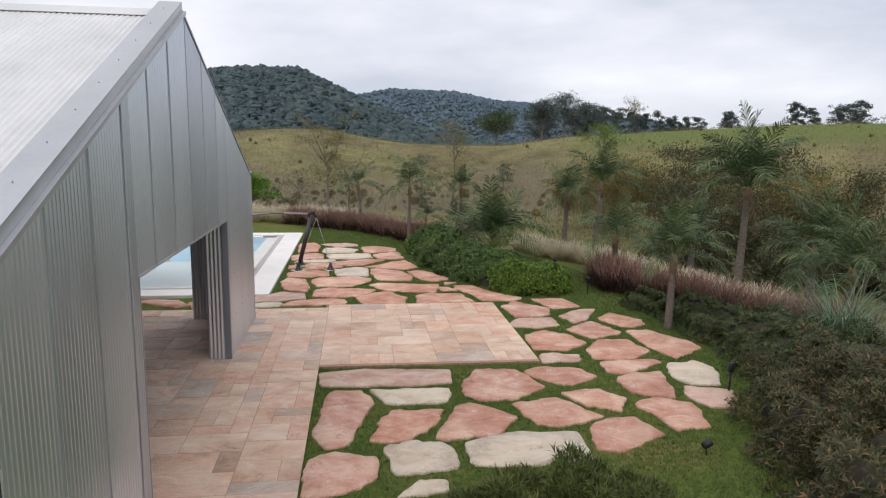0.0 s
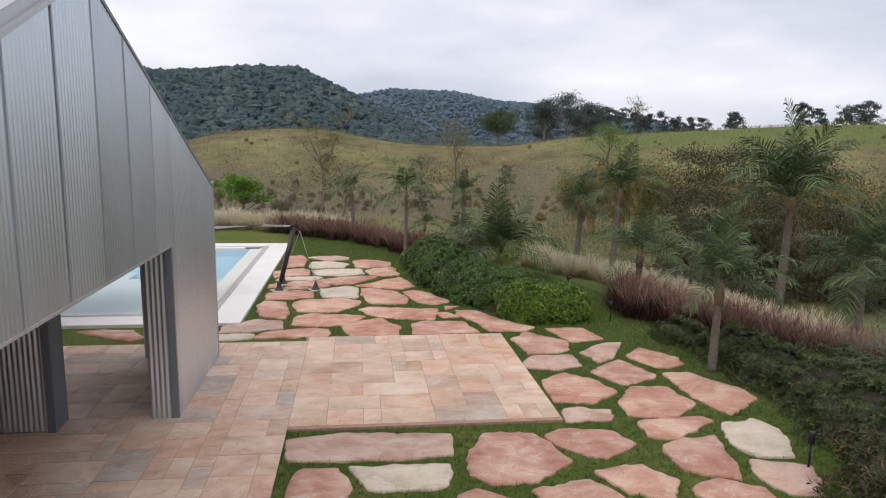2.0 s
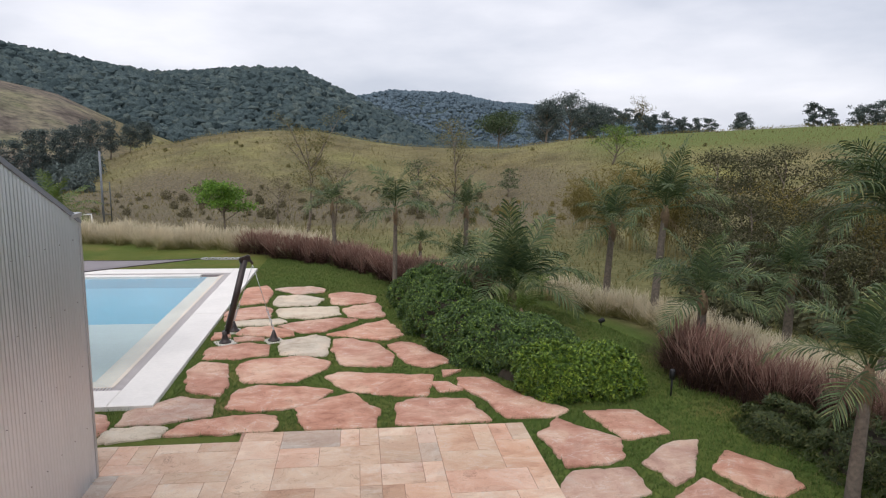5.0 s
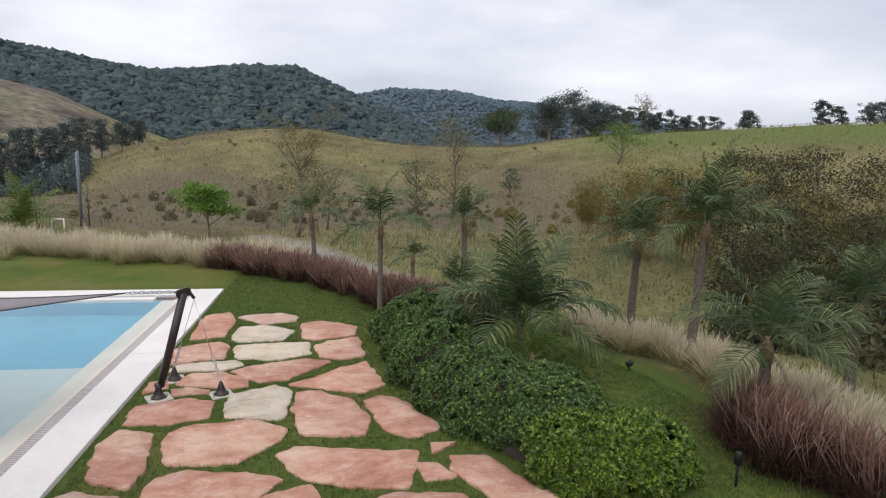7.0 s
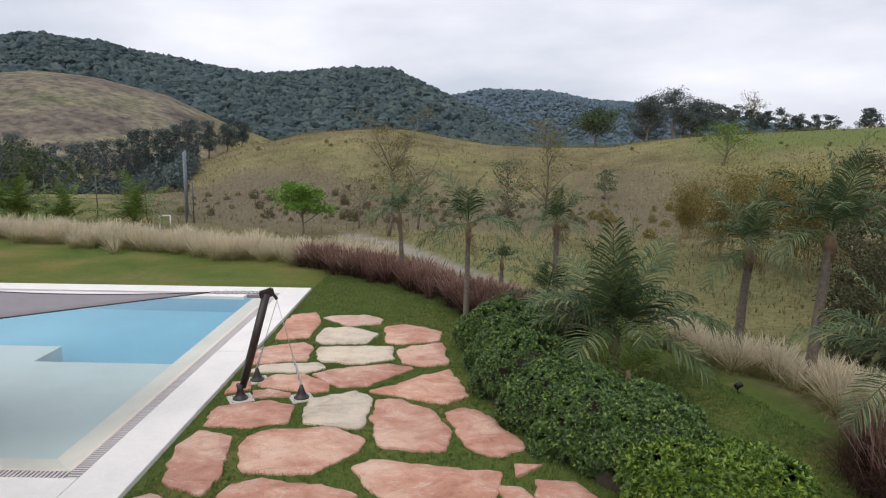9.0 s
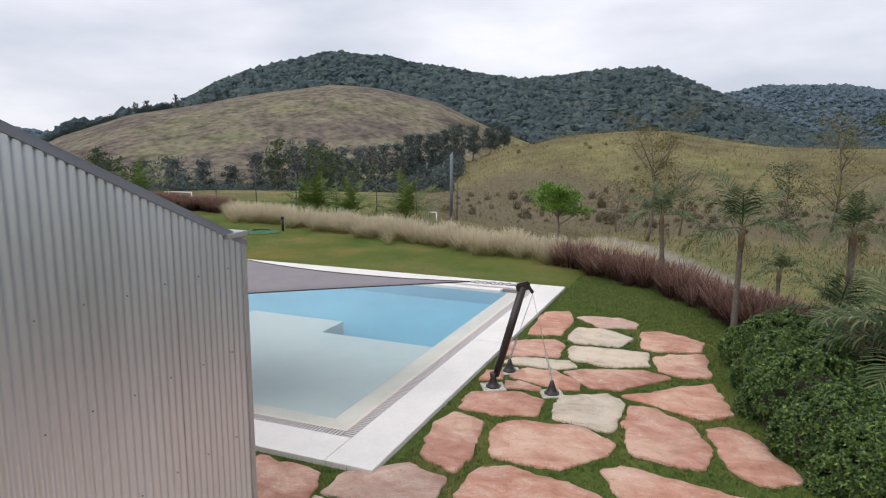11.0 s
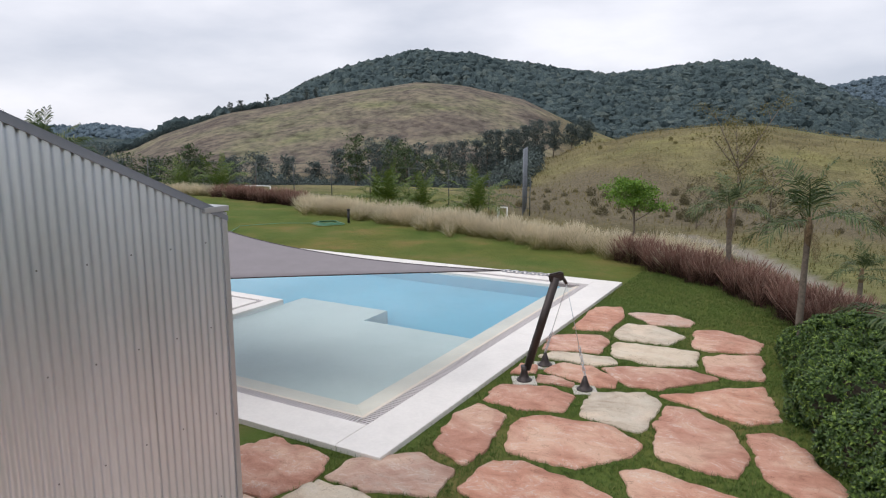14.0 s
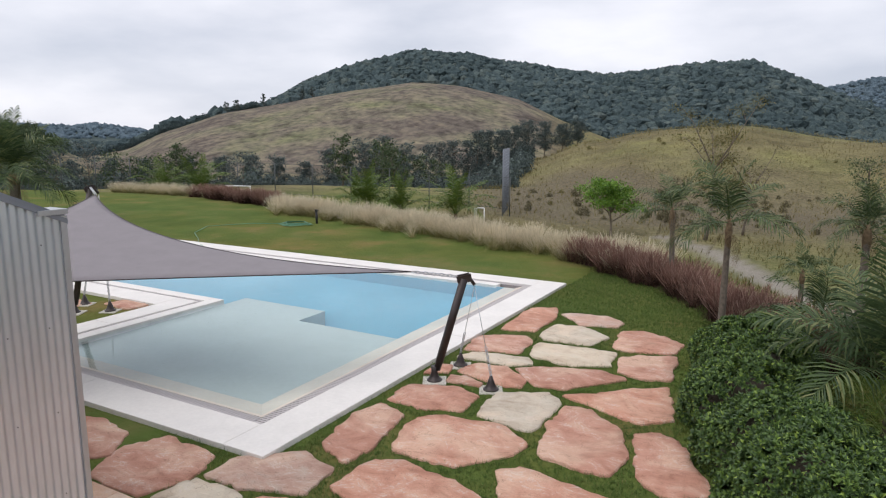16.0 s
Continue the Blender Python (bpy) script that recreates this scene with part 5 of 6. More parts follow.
def top_h(x, y, el):
    """The height of a tree at (x, y) whose top stands el degrees over the eye."""
    return max(4.0, 4.5 + math.hypot(x - HOME[0], y - HOME[1]) * math.tan(radians(el)) - gz(x, y))


tree(-9.3, 60.0, 3.9, 2.2, L_BRIGHT, "small bright green flat-topped tree in the valley", 101, 6500, 0.16, 0.55, "umbrella", 0.09, sparse=0.3)
tree(-3.2, 62.0, 10.0, 3.2, L_SCRUB, "tall thin nearly leafless tree in the valley", 102, 6500, 0.10, 0.3, "vase", 0.13, sparse=0.3)
tree(-1.2, 66.0, 6.5, 2.6, L_GREYSCRUB, "bare grey-brown tree in the valley", 103, 2200, 0.09, 0.2, "vase", 0.09)
tree(-6.0, 66.0, 5.0, 2.8, L_GREYSCRUB, "bare bushy thicket tree in the valley", 104, 2600, 0.09, 0.12, "vase", 0.07)
tree(10.2, 74.0, 9.3, 3.4, L_YELLOW, "tree with thin yellowing leaves on the slope", 105, 5000, 0.12, 0.25, "round", 0.12)
tree(6.5, 72.0, 5.5, 2.0, L_TREE, "dark small tree on the slope", 106, 2400, 0.13, 0.25)
tree(20.0, 92.0, 3.6, 1.6, L_TREE, "small round tree on the pasture slope", 107, 2200, 0.13, 0.3)
tree(36.5, 99.0, 5.2, 3.4, L_LIME, "lime green spreading tree on the slope", 108, 4500, 0.15, 0.35, "umbrella", 0.14)
tree(30.7, 150.0, top_h(30.7, 150.0, 2.2), 5.2, L_TREE, "broad thinly leaved tree on the ridge", 109, 6000, 0.34, 0.35, "umbrella", 0.2)
tree(42.5, 155.0, top_h(42.5, 155.0, 3.2), 4.5, L_EUC, "broad dark tree on the ridge", 110, 6000, 0.34, 0.3, "umbrella", 0.22)
tree(51.5, 166.0, top_h(51.5, 166.0, 3.75), 6.2, L_EUC, "large dark umbrella-shaped tree on the ridge", 111, 6000, 0.34, 0.4, "umbrella", 0.28)
tree(59.0, 172.0, top_h(59.0, 172.0, 3.0), 5.2, L_EUC, "dark umbrella-shaped tree on the ridge", 112, 6000, 0.34, 0.4, "umbrella", 0.25)
tree(76.0, 183.0, top_h(76.0, 183.0, 3.6), 4.0, L_SCRUB, "thin open tree on the ridge", 113, 1800, 0.26, 0.45, "umbrella", 0.2)
tree(47.0, 170.0, top_h(47.0, 170.0, 2.6), 4.5, L_EUC, "dark tree on the ridge", 114, 6000, 0.34, 0.2)
for i, (az, d, h, c) in enumerate([(22.4, 190, 8.5, 4.0), (23.6, 188, 7.5, 3.5), (25.8, 190, 8.0, 3.6), (27.0, 190, 6.5, 3.4), (27.9, 185, 6.0, 3.0), (29.0, 186, 4.6, 3.4), (31.4, 180, 6.2, 3.8), (36.4, 170, 8.0, 3.4),
                                   (37.4, 172, 5.0, 3.0), (39.6, 168, 9.0, 4.0), (41.0, 166, 10.0, 4.5), (18.9, 186, 8.0, 4.0), (20.8, 184, 7.0, 4.0), (19.8, 170, 7.0, 4.0), (21.6, 175, 6.5, 4.0), (24.7, 180, 6.0, 3.6)]):
    x, y = polar(az, d)
    h = top_h(x, y, float(table(az, [18, 20, 22.4, 24, 25.8, 27.5, 29, 31.4, 33, 36.4, 38, 40, 42], [2.6, 2.8, 2.7, 2.2, 2.4, 1.9, 1.9, 2.35, 1.9, 3.1, 2.3, 3.0, 3.2])))
    tree(x, y, h, min(c * 0.72, h * 0.42), L_EUC, "dark round-headed tree along the ridge", 130 + i, 3000, 0.36, 0.15, "round" if i % 3 else "umbrella")
# eucalyptus belt in the valley
for i, (az, d, h_) in enumerate([(-57, 120, 9), (-54.5, 130, 10), (-52, 118, 8), (-49, 125, 9), (-46.3, 122, 11.5), (-44, 128, 10), (-41.7, 116, 12), (-39.6, 124, 11), (-37.6, 118, 12.5), (-36.2, 128, 12), (-34.7, 120, 13),
                                (-33, 126, 11), (-31.4, 130, 11.5), (-29.4, 116, 12), (-28.3, 122, 12.5), (-27.2, 117, 12), (-26, 124, 13), (-25.0, 120, 14), (-24.2, 126, 14.5), (-23.0, 122, 14), (-22.0, 130, 15), (-20.8, 124, 15.5), (-19.6, 130, 15), (-18.2, 134, 14.5), (-17, 138, 14)]):
    x, y = polar(az, d)
    h = max(5.0, 4.5 + d * math.tan(radians(float(table(az, [-57, -41.8, -39, -37.6, -36.2, -34.8, -33, -30.9, -29.1, -26.1, -24.7, -22.7, -20.6, -18.4, -16], [-2.0, -1.8, -2.4, -1.25, -1.5, -0.95, -0.3, -1.4, -0.7, -0.6, 0.3, 0.4, 1.1, 0.7, 0.0])))) - gz(x, y)) * (0.94 + 0.012 * (i % 6))
    tree(x, y, h, max(2.0, h * 0.22), L_EUC, "dark eucalyptus tree in the valley", 160 + i, 3600, 0.26, 0.22, "tall")
g = np.random.default_rng(77)
for i in range(26):
    az, d = g.uniform(-60, -26), g.uniform(82, 112)
    x, y = polar(az, d)
    tree(x, y, g.uniform(4, 7), g.uniform(1.8, 3.2), L_TREE if i % 3 else L_EUC, "leafy dark green valley tree", 200 + i, 1300, 0.3, 0.15)
for i, (az, el) in enumerate([(-46.5, 2.05), (-45.7, 2.1), (-43.6, 2.65), (-40.5, 3.1), (-39.7, 3.35)]):
    x, y = polar(az, 318)
    tree(x, y, 4.6 if i != 2 else 5.6, 1.5, L_EUC, "small dark tree alone on the brown hill's crest", 300 + i, 900, 0.4, 0.1)
# thicket, bamboo and dark trees on the near slope
for i, (az, d, h, c, lm) in enumerate([(22.5, 46, 6.5, 2.2, L_THICKET), (25.0, 44, 7.0, 2.3, L_THICKET), (27.5, 42, 6.6, 2.2, L_THICKET), (29.5, 42, 7.0, 2.2, L_THICKET), (32.0, 38, 6.6, 2.8, L_DARKTHICKET), (34.5, 36, 6.6, 2.8, L_DARKTHICKET),
                                       (37.0, 35, 6.8, 2.8, L_DARKTHICKET), (40.0, 34, 6.6, 2.8, L_THICKET), (43.0, 33, 6.6, 2.8, L_DARKTHICKET), (46.0, 31, 6.8, 2.6, L_THICKET), (49.0, 30, 6.5, 2.6, L_THICKET), (20.0, 55, 5.0, 1.9, L_THICKET), (35.5, 30, 4.6, 2.4, L_DARKTHICKET), (41.5, 28, 4.4, 2.4, L_DARKTHICKET), (47.5, 27, 4.2, 2.4, L_DARKTHICKET), (53, 27, 5.5, 2.6, L_DARKTHICKET)]):
    x, y = polar(az, d)
    if lm is L_THICKET:
        bamboo(x, y, h, "yellowing feathery bamboo clump on the near slope", 240 + i, lm, wide=c / 1.7)
    else:
        tree(x, y, h, c, lm, "dark leafy tree on the near slope", 240 + i, 9000, 0.12, 0.1, "round", 0.07, sparse=0.5)
# areca palms before the fence
for i, (x, y, h) in enumerate([(-27.2, 55.5, 3.0), (-24.2, 55.6, 2.6), (-20.0, 56.5, 3.1), (-41.0, 51.0, 2.8), (-44, 50, 2.6), (-28.8, 56.2, 2.4)]):
    ap = palm(x, y, 0.25, h * 1.12, 18, "bushy green clumping palm before the fence", 270 + i, (0, 0), 0.12, sorts=ARECA)
bigp = palm(-31.0, 31.2, 2.4, 3.0, 24, "large dark palm beyond the house", 280, (0, 0), 0.25)

# woods on the far hills
ico = bmesh.new()
bmesh.ops.create_icosphere(ico, subdivisions=1, radius=1.0)
IV, IF = CROWN = np.array([v.co[:] for v in ico.verts]), np.array([[v.index for v in f.verts] for f in ico.faces])
ico.free()
g = np.random.default_rng(9)


def wood(name, count, az0, az1, d0, d1, size, leafm, label, keep=None):
    az, d = g.uniform(az0, az1, count), np.sqrt(g.uniform(d0 ** 2, d1 ** 2, count))
    x, y = HOME[0] + d * np.sin(np.radians(az)), HOME[1] + d * np.cos(np.radians(az))
    if keep is not None:
        k = keep(az, d, x, y)
        x, y = x[k], y[k]
    z = terrain(x, y)
    pcs = []
    for k in range(8):
        TV = IV * (1 + g.uniform(-0.28, 0.28, (len(IV), 1))) * np.array([1.1, 1.1, 0.85]) * g.uniform(0.85, 1.15, 3) if len(IV) == 12 else IV * g.uniform(0.8, 1.1, 3)
        sub = slice(k, None, 8)
        s = size[0] + (size[1] - size[0]) * g.uniform(0, 1, len(x[sub])) ** 2.4
        P = np.stack([x[sub], y[sub], z[sub] + s * g.uniform(0.1, 0.65, len(s))], axis=1)
        pcs.append(scatter(TV, IF, frames_at(P, np.tile([[0, 0, 1.0]], (len(P), 1)) + g.normal(size=(len(P), 3)) * 0.15, g.uniform(0, 6.28, len(P)), s)))
    V, F = join(pcs)
    thing(name, np_mesh(name, V, F, name == "far_woods"), leafm, label, "woods", kind="stuff")


wood("hill_woods", 52000, -62, 16, 350, 690, (1.1, 4.2), L_HAZED_FOREST, "dense dark woods covering the hill, tinted with blue haze")
wood("far_woods", 15000, -6, 40, 950, 1330, (1.6, 4.6), L_HAZED_FARFOREST, "hazy blue-green woods on the far ridge")
wood("far_woods", 2200, -75, -50, 1900, 2230, (5, 10), L_HAZED_FARFOREST, "hazy woods on the farthest ridge")
BALL = rng.normal(size=(420, 3))
BALL /= np.linalg.norm(BALL, axis=1, keepdims=True)
IV, IF = scatter([(-0.13, 0, 0), (0, -0.065, 0.02), (0.13, 0, 0), (0, 0.065, 0.02)], [(0, 1, 2), (0, 2, 3)],
                 frames_at(BALL * rng.uniform(0.45, 1.0, (420, 1)), BALL + rng.normal(size=(420, 3)) * 0.6, rng.uniform(0, 6, 420), rng.uniform(0.6, 1.2, 420)))
LEAFY = IV, IF
wood("valley_woods", 1000, -70, -21, 88, 150, (1.0, 2.4), L_EUC, "dark bushy woods on the valley floor")
wood("side_woods", 500, -100, -58, 110, 220, (2.0, 4.0), L_TREE, "dark woods on the side hill")
wood("hill_scrub", 60, -20, 45, 60, 125, (0.2, 0.5), L_SCRUB, "dry scrub dotting the pasture hill")
wood("slope_understory", 110, 31, 58, 25, 42, (0.5, 1.3), L_DARKTHICKET, "dark tangled bushes under the trees of the slope", lambda az, d, x, y: lane_mask(x, y) < 0.05)
wood("hill_scrub", 70, 8, 45, 50, 80, (0.4, 0.9), L_THICKET, "dry scrub on the near slope")
wood("hill_scrub", 110, -22, 12, 58, 84, (0.25, 0.8), L_GREYSCRUB, "grey-brown scrub at the hill's foot")
TUF = [(0.0, -0.06, 0), (0.0, 0.06, 0), (0.25, 0, 0.9), (-0.05, 0, 0), (0.05, 0.02, 0), (-0.2, 0.1, 0.8), (-0.04, -0.05, 0), (0.05, 0.05, 0), (0.1, -0.3, 0.75)]
IV, IF = np.array(TUF), np.array([(0, 1, 2), (3, 4, 5), (6, 7, 8)])
wood("rough_grass", 9000, -6, 62, 20, 52, (0.15, 0.42), L_SCRUB, "rough olive grass on the low ground", lambda az, d, x, y: (d > table(az, EDGE_AZ, EDGE_R) + 3.5) & (lane_mask(x, y) < 0.1))
wood("hill_tussocks", 17000, -26, 45, 50, 132, (0.25, 0.6), L_TUSSOCK, "dry grass tussocks on the pasture hill")
IV, IF = LEAFY
wood("crest_trees", 90, -56, -44, 322, 338, (1.4, 2.6), L_HAZED_FOREST, "row of dark trees on the brown hill's crest")

# ---- fence, goals, net, hose, lights ----
fence = root("wire_fence", -30, 60, gz(-30, 60), "tall dark wire fence behind the lawn", "fence")
finv = Matrix.Translation((30, -60, -gz(-30, 60)))
fp = [Vector((-62, 46, 0)), Vector((-18.5, 63, 0))]
prev = None
for k in range(15):
    p = fp[0].lerp(fp[1], k / 14)
    z = gz(p.x, p.y)
    q = part("post", tube([(p.x, p.y, z - 0.1), (p.x, p.y, z + 3.2)], 0.045, 6), M_WIRE, fence)
    q.matrix_parent_inverse = finv
    if prev:
        for hz in (0.6, 1.5, 2.4, 3.15):
            w = part("wire", tube([(prev[0].x, prev[0].y, prev[1] + hz), (p.x, p.y, z + hz)], 0.016, 4), M_WIRE, fence)
            w.matrix_parent_inverse = finv
    prev = (p, z)
net = root("ball_net", -18.9, 62.5, gz(-18.9, 62.5), "tall grey ball-stop net on poles seen nearly edge on", "net")
ninv = Matrix.Translation((18.9, -62.5, -gz(-18.9, 62.5)))
for k in range(6):
    p = Vector((-18.9 - 0.5 * k, 62.5 + 1.35 * k, 0))
    z = gz(p.x, p.y)
    part("pole", tube([(p.x, p.y, z - 0.1), (p.x, p.y, z + 5.4)], 0.06, 6), M_NET, net).matrix_parent_inverse = ninv
for k in range(20):
    p0, p1 = Vector((-18.9, 62.5, gz(-18.9, 62.5) + 0.3 + k * 0.26)), Vector((-21.4, 69.25, gz(-21.4, 69.25) + 0.3 + k * 0.26))
    part("cord", tube([p0, p1], 0.02, 4), M_NET, net).matrix_parent_inverse = ninv
for gx0, gy0, w in ((-17.9, 55.5, 0.6), (-38.5, 51.5, 2.4)):
    z = gz(gx0, gy0)
    goal = root("goal_frame", gx0, gy0, z, "small white tubular goal frame on the grass", "goal")
    for nm, pts in (("goal_post", [(0, 0, 0), (0, 0, 1.2)]), ("goal_post", [(w, 0.3, 0), (w, 0.3, 1.2)]), ("crossbar", [(0, 0, 1.2), (w, 0.3, 1.2)]), ("side_bar", [(0, 0, 1.2), (-0.3, 0.9, 1.0), (-0.4, 1.0, 0)])):
        part(nm, tube(pts, 0.045, 8), M_WHITE, goal)
# hose
hose = root("garden_hose", -18.7, 37.6, gz(-18.7, 37.6), "coiled green garden hose lying on the lawn", "hose")
coil = []
for k in range(90):
    a = k * 0.42
    rr = 0.78 - 0.0035 * k + 0.07 * math.sin(k * 1.7)
    coil.append((rr * math.cos(a), rr * math.sin(a), 0.05 + 0.0012 * k))
part("coil", tube(coil, 0.012, 5), M_HOSE, hose)
trail = [(-0.7, 0, 0.04), (-2.2, -0.9, 0.05), (-3.2, -2.6, 0.05), (-2.0, -4.4, 0.05), (-0.6, -5.4, 0.05), (0.6, -6.4, 0.06), (1.4, -6.9, 0.1)]
part("trail", tube(trail, 0.014, 5), M_HOSE, hose)
tap = root("standpipe", -18.2, 38.6, gz(-18.2, 38.6), "short black garden standpipe on the lawn", "tap")
part("pipe", tube([(0, 0, -0.05), (0, 0, 0.62)], 0.06, 8), M_BLACK, tap)
part("cap", tube([(0, 0, 0.62), (0, 0, 0.70)], 0.085, 8), M_BLACK, tap)


def bollard(x, y, h, label):
    o = root("garden_light", x, y, gz(x, y), label, "garden light", "garden lights")
    part("stem", tube([(0, 0, -0.05), (0, 0, h)], 0.018, 8), M_BLACK, o)
    part("head", tube([(0, 0, h - 0.02), (0, 0, h + 0.14), (0, 0, h + 0.16)], [0.05, 0.05, 0.035], 12), M_BLACK, o)


bollard(6.58, 18.85, 0.36, "slim black bollard light on the lawn")
bollard(6.54, 11.05, 0.42, "slim black bollard light beside the shrubs")
for x, y in ((6.95, 23.5), (7.75, 14.85), (4.85, 8.75)):
    o = root("spot_light", x, y, gz(x, y), "small black garden spotlight on the lawn", "garden light", "garden lights")
    part("spike", tube([(0, 0, -0.04), (0, 0, 0.12)], 0.012, 6), M_BLACK, o)
    part("lamp_head", tube([(-0.05, 0, 0.14), (0.06, 0.02, 0.19), (0.075, 0.022, 0.197)], [0.055, 0.06, 0.05], 12), M_BLACK, o)

# ---- paving of the patio ----
PAT_X0, PAT_XI, PAT_X1, PAT_Y0, PAT_YI, PAT_Y1 = -9.3, -1.02, 3.50, 5.2, 12.93, 17.85
patio = thing("patio_paving", None, None, "warm sandstone slab terrace running into the house", "paving", kind="structure")
bm = bmesh.new()
box(PAT_X0, PAT_XI, PAT_Y0, PAT_Y1 - 0.3, -0.08, -0.006, 0, bm)
bedm = part("bed", bm, M_MORTAR, patio)
bm = bmesh.new()
box(PAT_XI + 0.002, PAT_X1, PAT_YI, PAT_Y1, -0.08, -0.006, 0, bm)
part("bed", bm, M_MORTAR, patio)
U = 0.298
slab_cache = {}


def slab_mesh(w, h):
    key = (round(w, 3), round(h, 3))
    if key not in slab_cache:
        bm = box(-w / 2 + 0.004, w / 2 - 0.004, -h / 2 + 0.004, h / 2 - 0.004, -0.03, 0.0)
        es = [e for e in bm.edges if all(v.co.z > -0.001 for v in e.verts)]
        bmesh.ops.bevel(bm, geom=es, offset=0.004, segments=1, affect="EDGES")
        me = bpy.data.meshes.new("paving_slab")
        bm.to_mesh(me)
        bm.free()
        me.materials.append(M_SLAB)
        slab_cache[key] = me
    return slab_cache[key]


pr = random.Random(4)
nx_, ny_ = int(round((PAT_X1 - PAT_X0) / U)), int(round((PAT_Y1 - PAT_Y0) / U))
ux, uy = (PAT_X1 - PAT_X0) / nx_, (PAT_Y1 - PAT_Y0) / ny_
ixi, iyi = int(round((PAT_XI - PAT_X0) / ux)), int(round((PAT_YI - PAT_Y0) / uy))
taken = set()


def allowed(i, j):
    if i < 0 or j < 0 or i >= nx_ or j >= ny_:
        return False
    return i < ixi and j < ny_ - 1 or i >= ixi and j >= iyi


sizes = [(3, 2), (2, 2), (4, 2), (2, 2), (3, 2), (2, 1), (2, 3), (3, 2), (3, 1), (1, 2)]
for j in range(ny_):
    for i in range(nx_):
        if (i, j) in taken or not allowed(i, j):
            continue
        opts = sizes[:]
        pr.shuffle(opts)
        for w, h in opts + [(1, 2), (2, 1), (1, 1)]:
            cells = [(i + a, j + c) for a in range(w) for c in range(h)]
            if all(q not in taken and allowed(*q) for q in cells) and (i < ixi) == (i + w - 1 < ixi):
                taken.update(cells)
                s = new("paving_slab", slab_mesh(w * ux, h * uy))
                s.parent = patio
                s.location = (PAT_X0 + (i + w / 2) * ux, PAT_Y0 + (j + h / 2) * uy, pr.uniform(-0.002, 0.002))
                s.rotation_euler = (pr.uniform(-0.002, 0.002), pr.uniform(-0.002, 0.002), 0)
                break

# ---- irregular stepping slabs in the grass ----
stepping = thing("stone_paving", None, None, "irregular pink and pale sandstone slabs set in lawn", "paving", kind="structure")
sr = random.Random(12)
OUTLINES = []


def slab_at(pale, *corners):
    """One rough slab by its few corners: the outline is rounded and chipped, the top slightly uneven."""
    cs = [Vector((x, y, 0)) for x, y in corners]
    c = sum(cs, Vector()) / len(cs)
    pts = [p - c for p in cs]
    pts = [p * (1 + 0.012 / max(0.3, p.length)) for p in pts]
    for k in (0.06, 0.18):
        nxt_ = []
        for p, q in zip(pts, pts[1:] + pts[:1]):
            nxt_ += [p.lerp(q, k), p.lerp(q, 1 - k)]
        pts = nxt_
    dense = []
    for p, q in zip(pts, pts[1:] + pts[:1]):
        k = max(1, int((q - p).length / 0.09))
        dense += [p.lerp(q, t / k) for t in range(k)]
    seed = Vector((sr.uniform(0, 50), sr.uniform(0, 50), 0))
    rim = []
    for p in dense:
        nn = noise.noise(p * 2.6 + seed) * 0.07 + noise.noise(p * 9 + seed) * 0.055
        rim.append(p * (1 + nn / max(0.25, p.length)))
    OUTLINES.append(np.array([(p.x + c.x, p.y + c.y) for p in rim]))
    bm = bmesh.new()
    z0 = sr.uniform(-0.008, 0.008)
    rings = []
    for sc, z in ((1.0, -0.09), (1.0, -0.022), (0.975, -0.006), (0.62, 0.004)):
        rings.append([bm.verts.new((p.x * sc, p.y * sc, z + (noise.noise(p * sc * 3 + seed) * 0.012 if z > -0.05 else 0))) for p in rim])
    for a, q in zip(rings, rings[1:]):
        for k in range(len(rim)):
            j = (k + 1) % len(rim)
            bm.faces.new((a[k], a[j], q[j], q[k])).smooth = True
    mid = bm.verts.new((0, 0, 0.005 + noise.noise(seed) * 0.01))
    for k in range(len(rim)):
        bm.faces.new((rings[-1][k], rings[-1][(k + 1) % len(rim)], mid)).smooth = True
    bmesh.ops.recalc_face_normals(bm, faces=bm.faces)
    ob = part("stepping_slab", bm, M_PALE if pale > 0.6 else M_BLUSH if pale > 0.2 else M_PINK, stepping)
    ob.location = (c.x, c.y, z0 - 0.005)


slab_at(0.00, (-2.50, 26.24), (-2.63, 28.34), (-2.03, 28.75), (-1.73, 27.82), (-1.75, 26.51))
slab_at(0.35, (-1.70, 28.19), (-1.59, 28.43), (-0.70, 28.52), (-0.16, 28.14), (-0.25, 27.72), (-1.04, 27.43))
slab_at(0.80, (-1.61, 26.29), (-1.51, 27.21), (-0.97, 27.42), (-0.19, 26.86), (-0.31, 26.11), (-1.32, 25.98))
slab_at(0.00, (0.03, 26.17), (-0.07, 27.46), (0.49, 27.68), (1.32, 27.12), (1.29, 26.35), (0.40, 26.09))
slab_at(0.00, (-2.58, 24.57), (-2.73, 25.65), (-1.76, 26.11), (-1.53, 25.96), (-1.45, 24.91))
slab_at(0.70, (-1.32, 25.12), (-1.37, 25.78), (-0.34, 25.84), (0.23, 25.87), (0.36, 25.06), (-0.31, 24.68), (-1.11, 24.83))
slab_at(0.75, (-2.48, 24.13), (-2.39, 24.50), (-1.16, 24.80), (-0.97, 24.41), (-1.35, 24.13), (-2.01, 24.12))
slab_at(0.00, (-2.12, 23.40), (-1.89, 24.00), (-1.39, 24.07), (-0.78, 23.59), (-0.67, 23.19), (-1.17, 23.12))
slab_at(0.00, (-1.18, 24.05), (-0.87, 24.36), (0.24, 24.74), (0.82, 24.50), (-0.00, 23.48), (-0.55, 23.41))
slab_at(0.00, (0.36, 25.59), (0.67, 25.92), (1.36, 26.24), (1.53, 24.81), (1.07, 24.64), (0.58, 24.77))
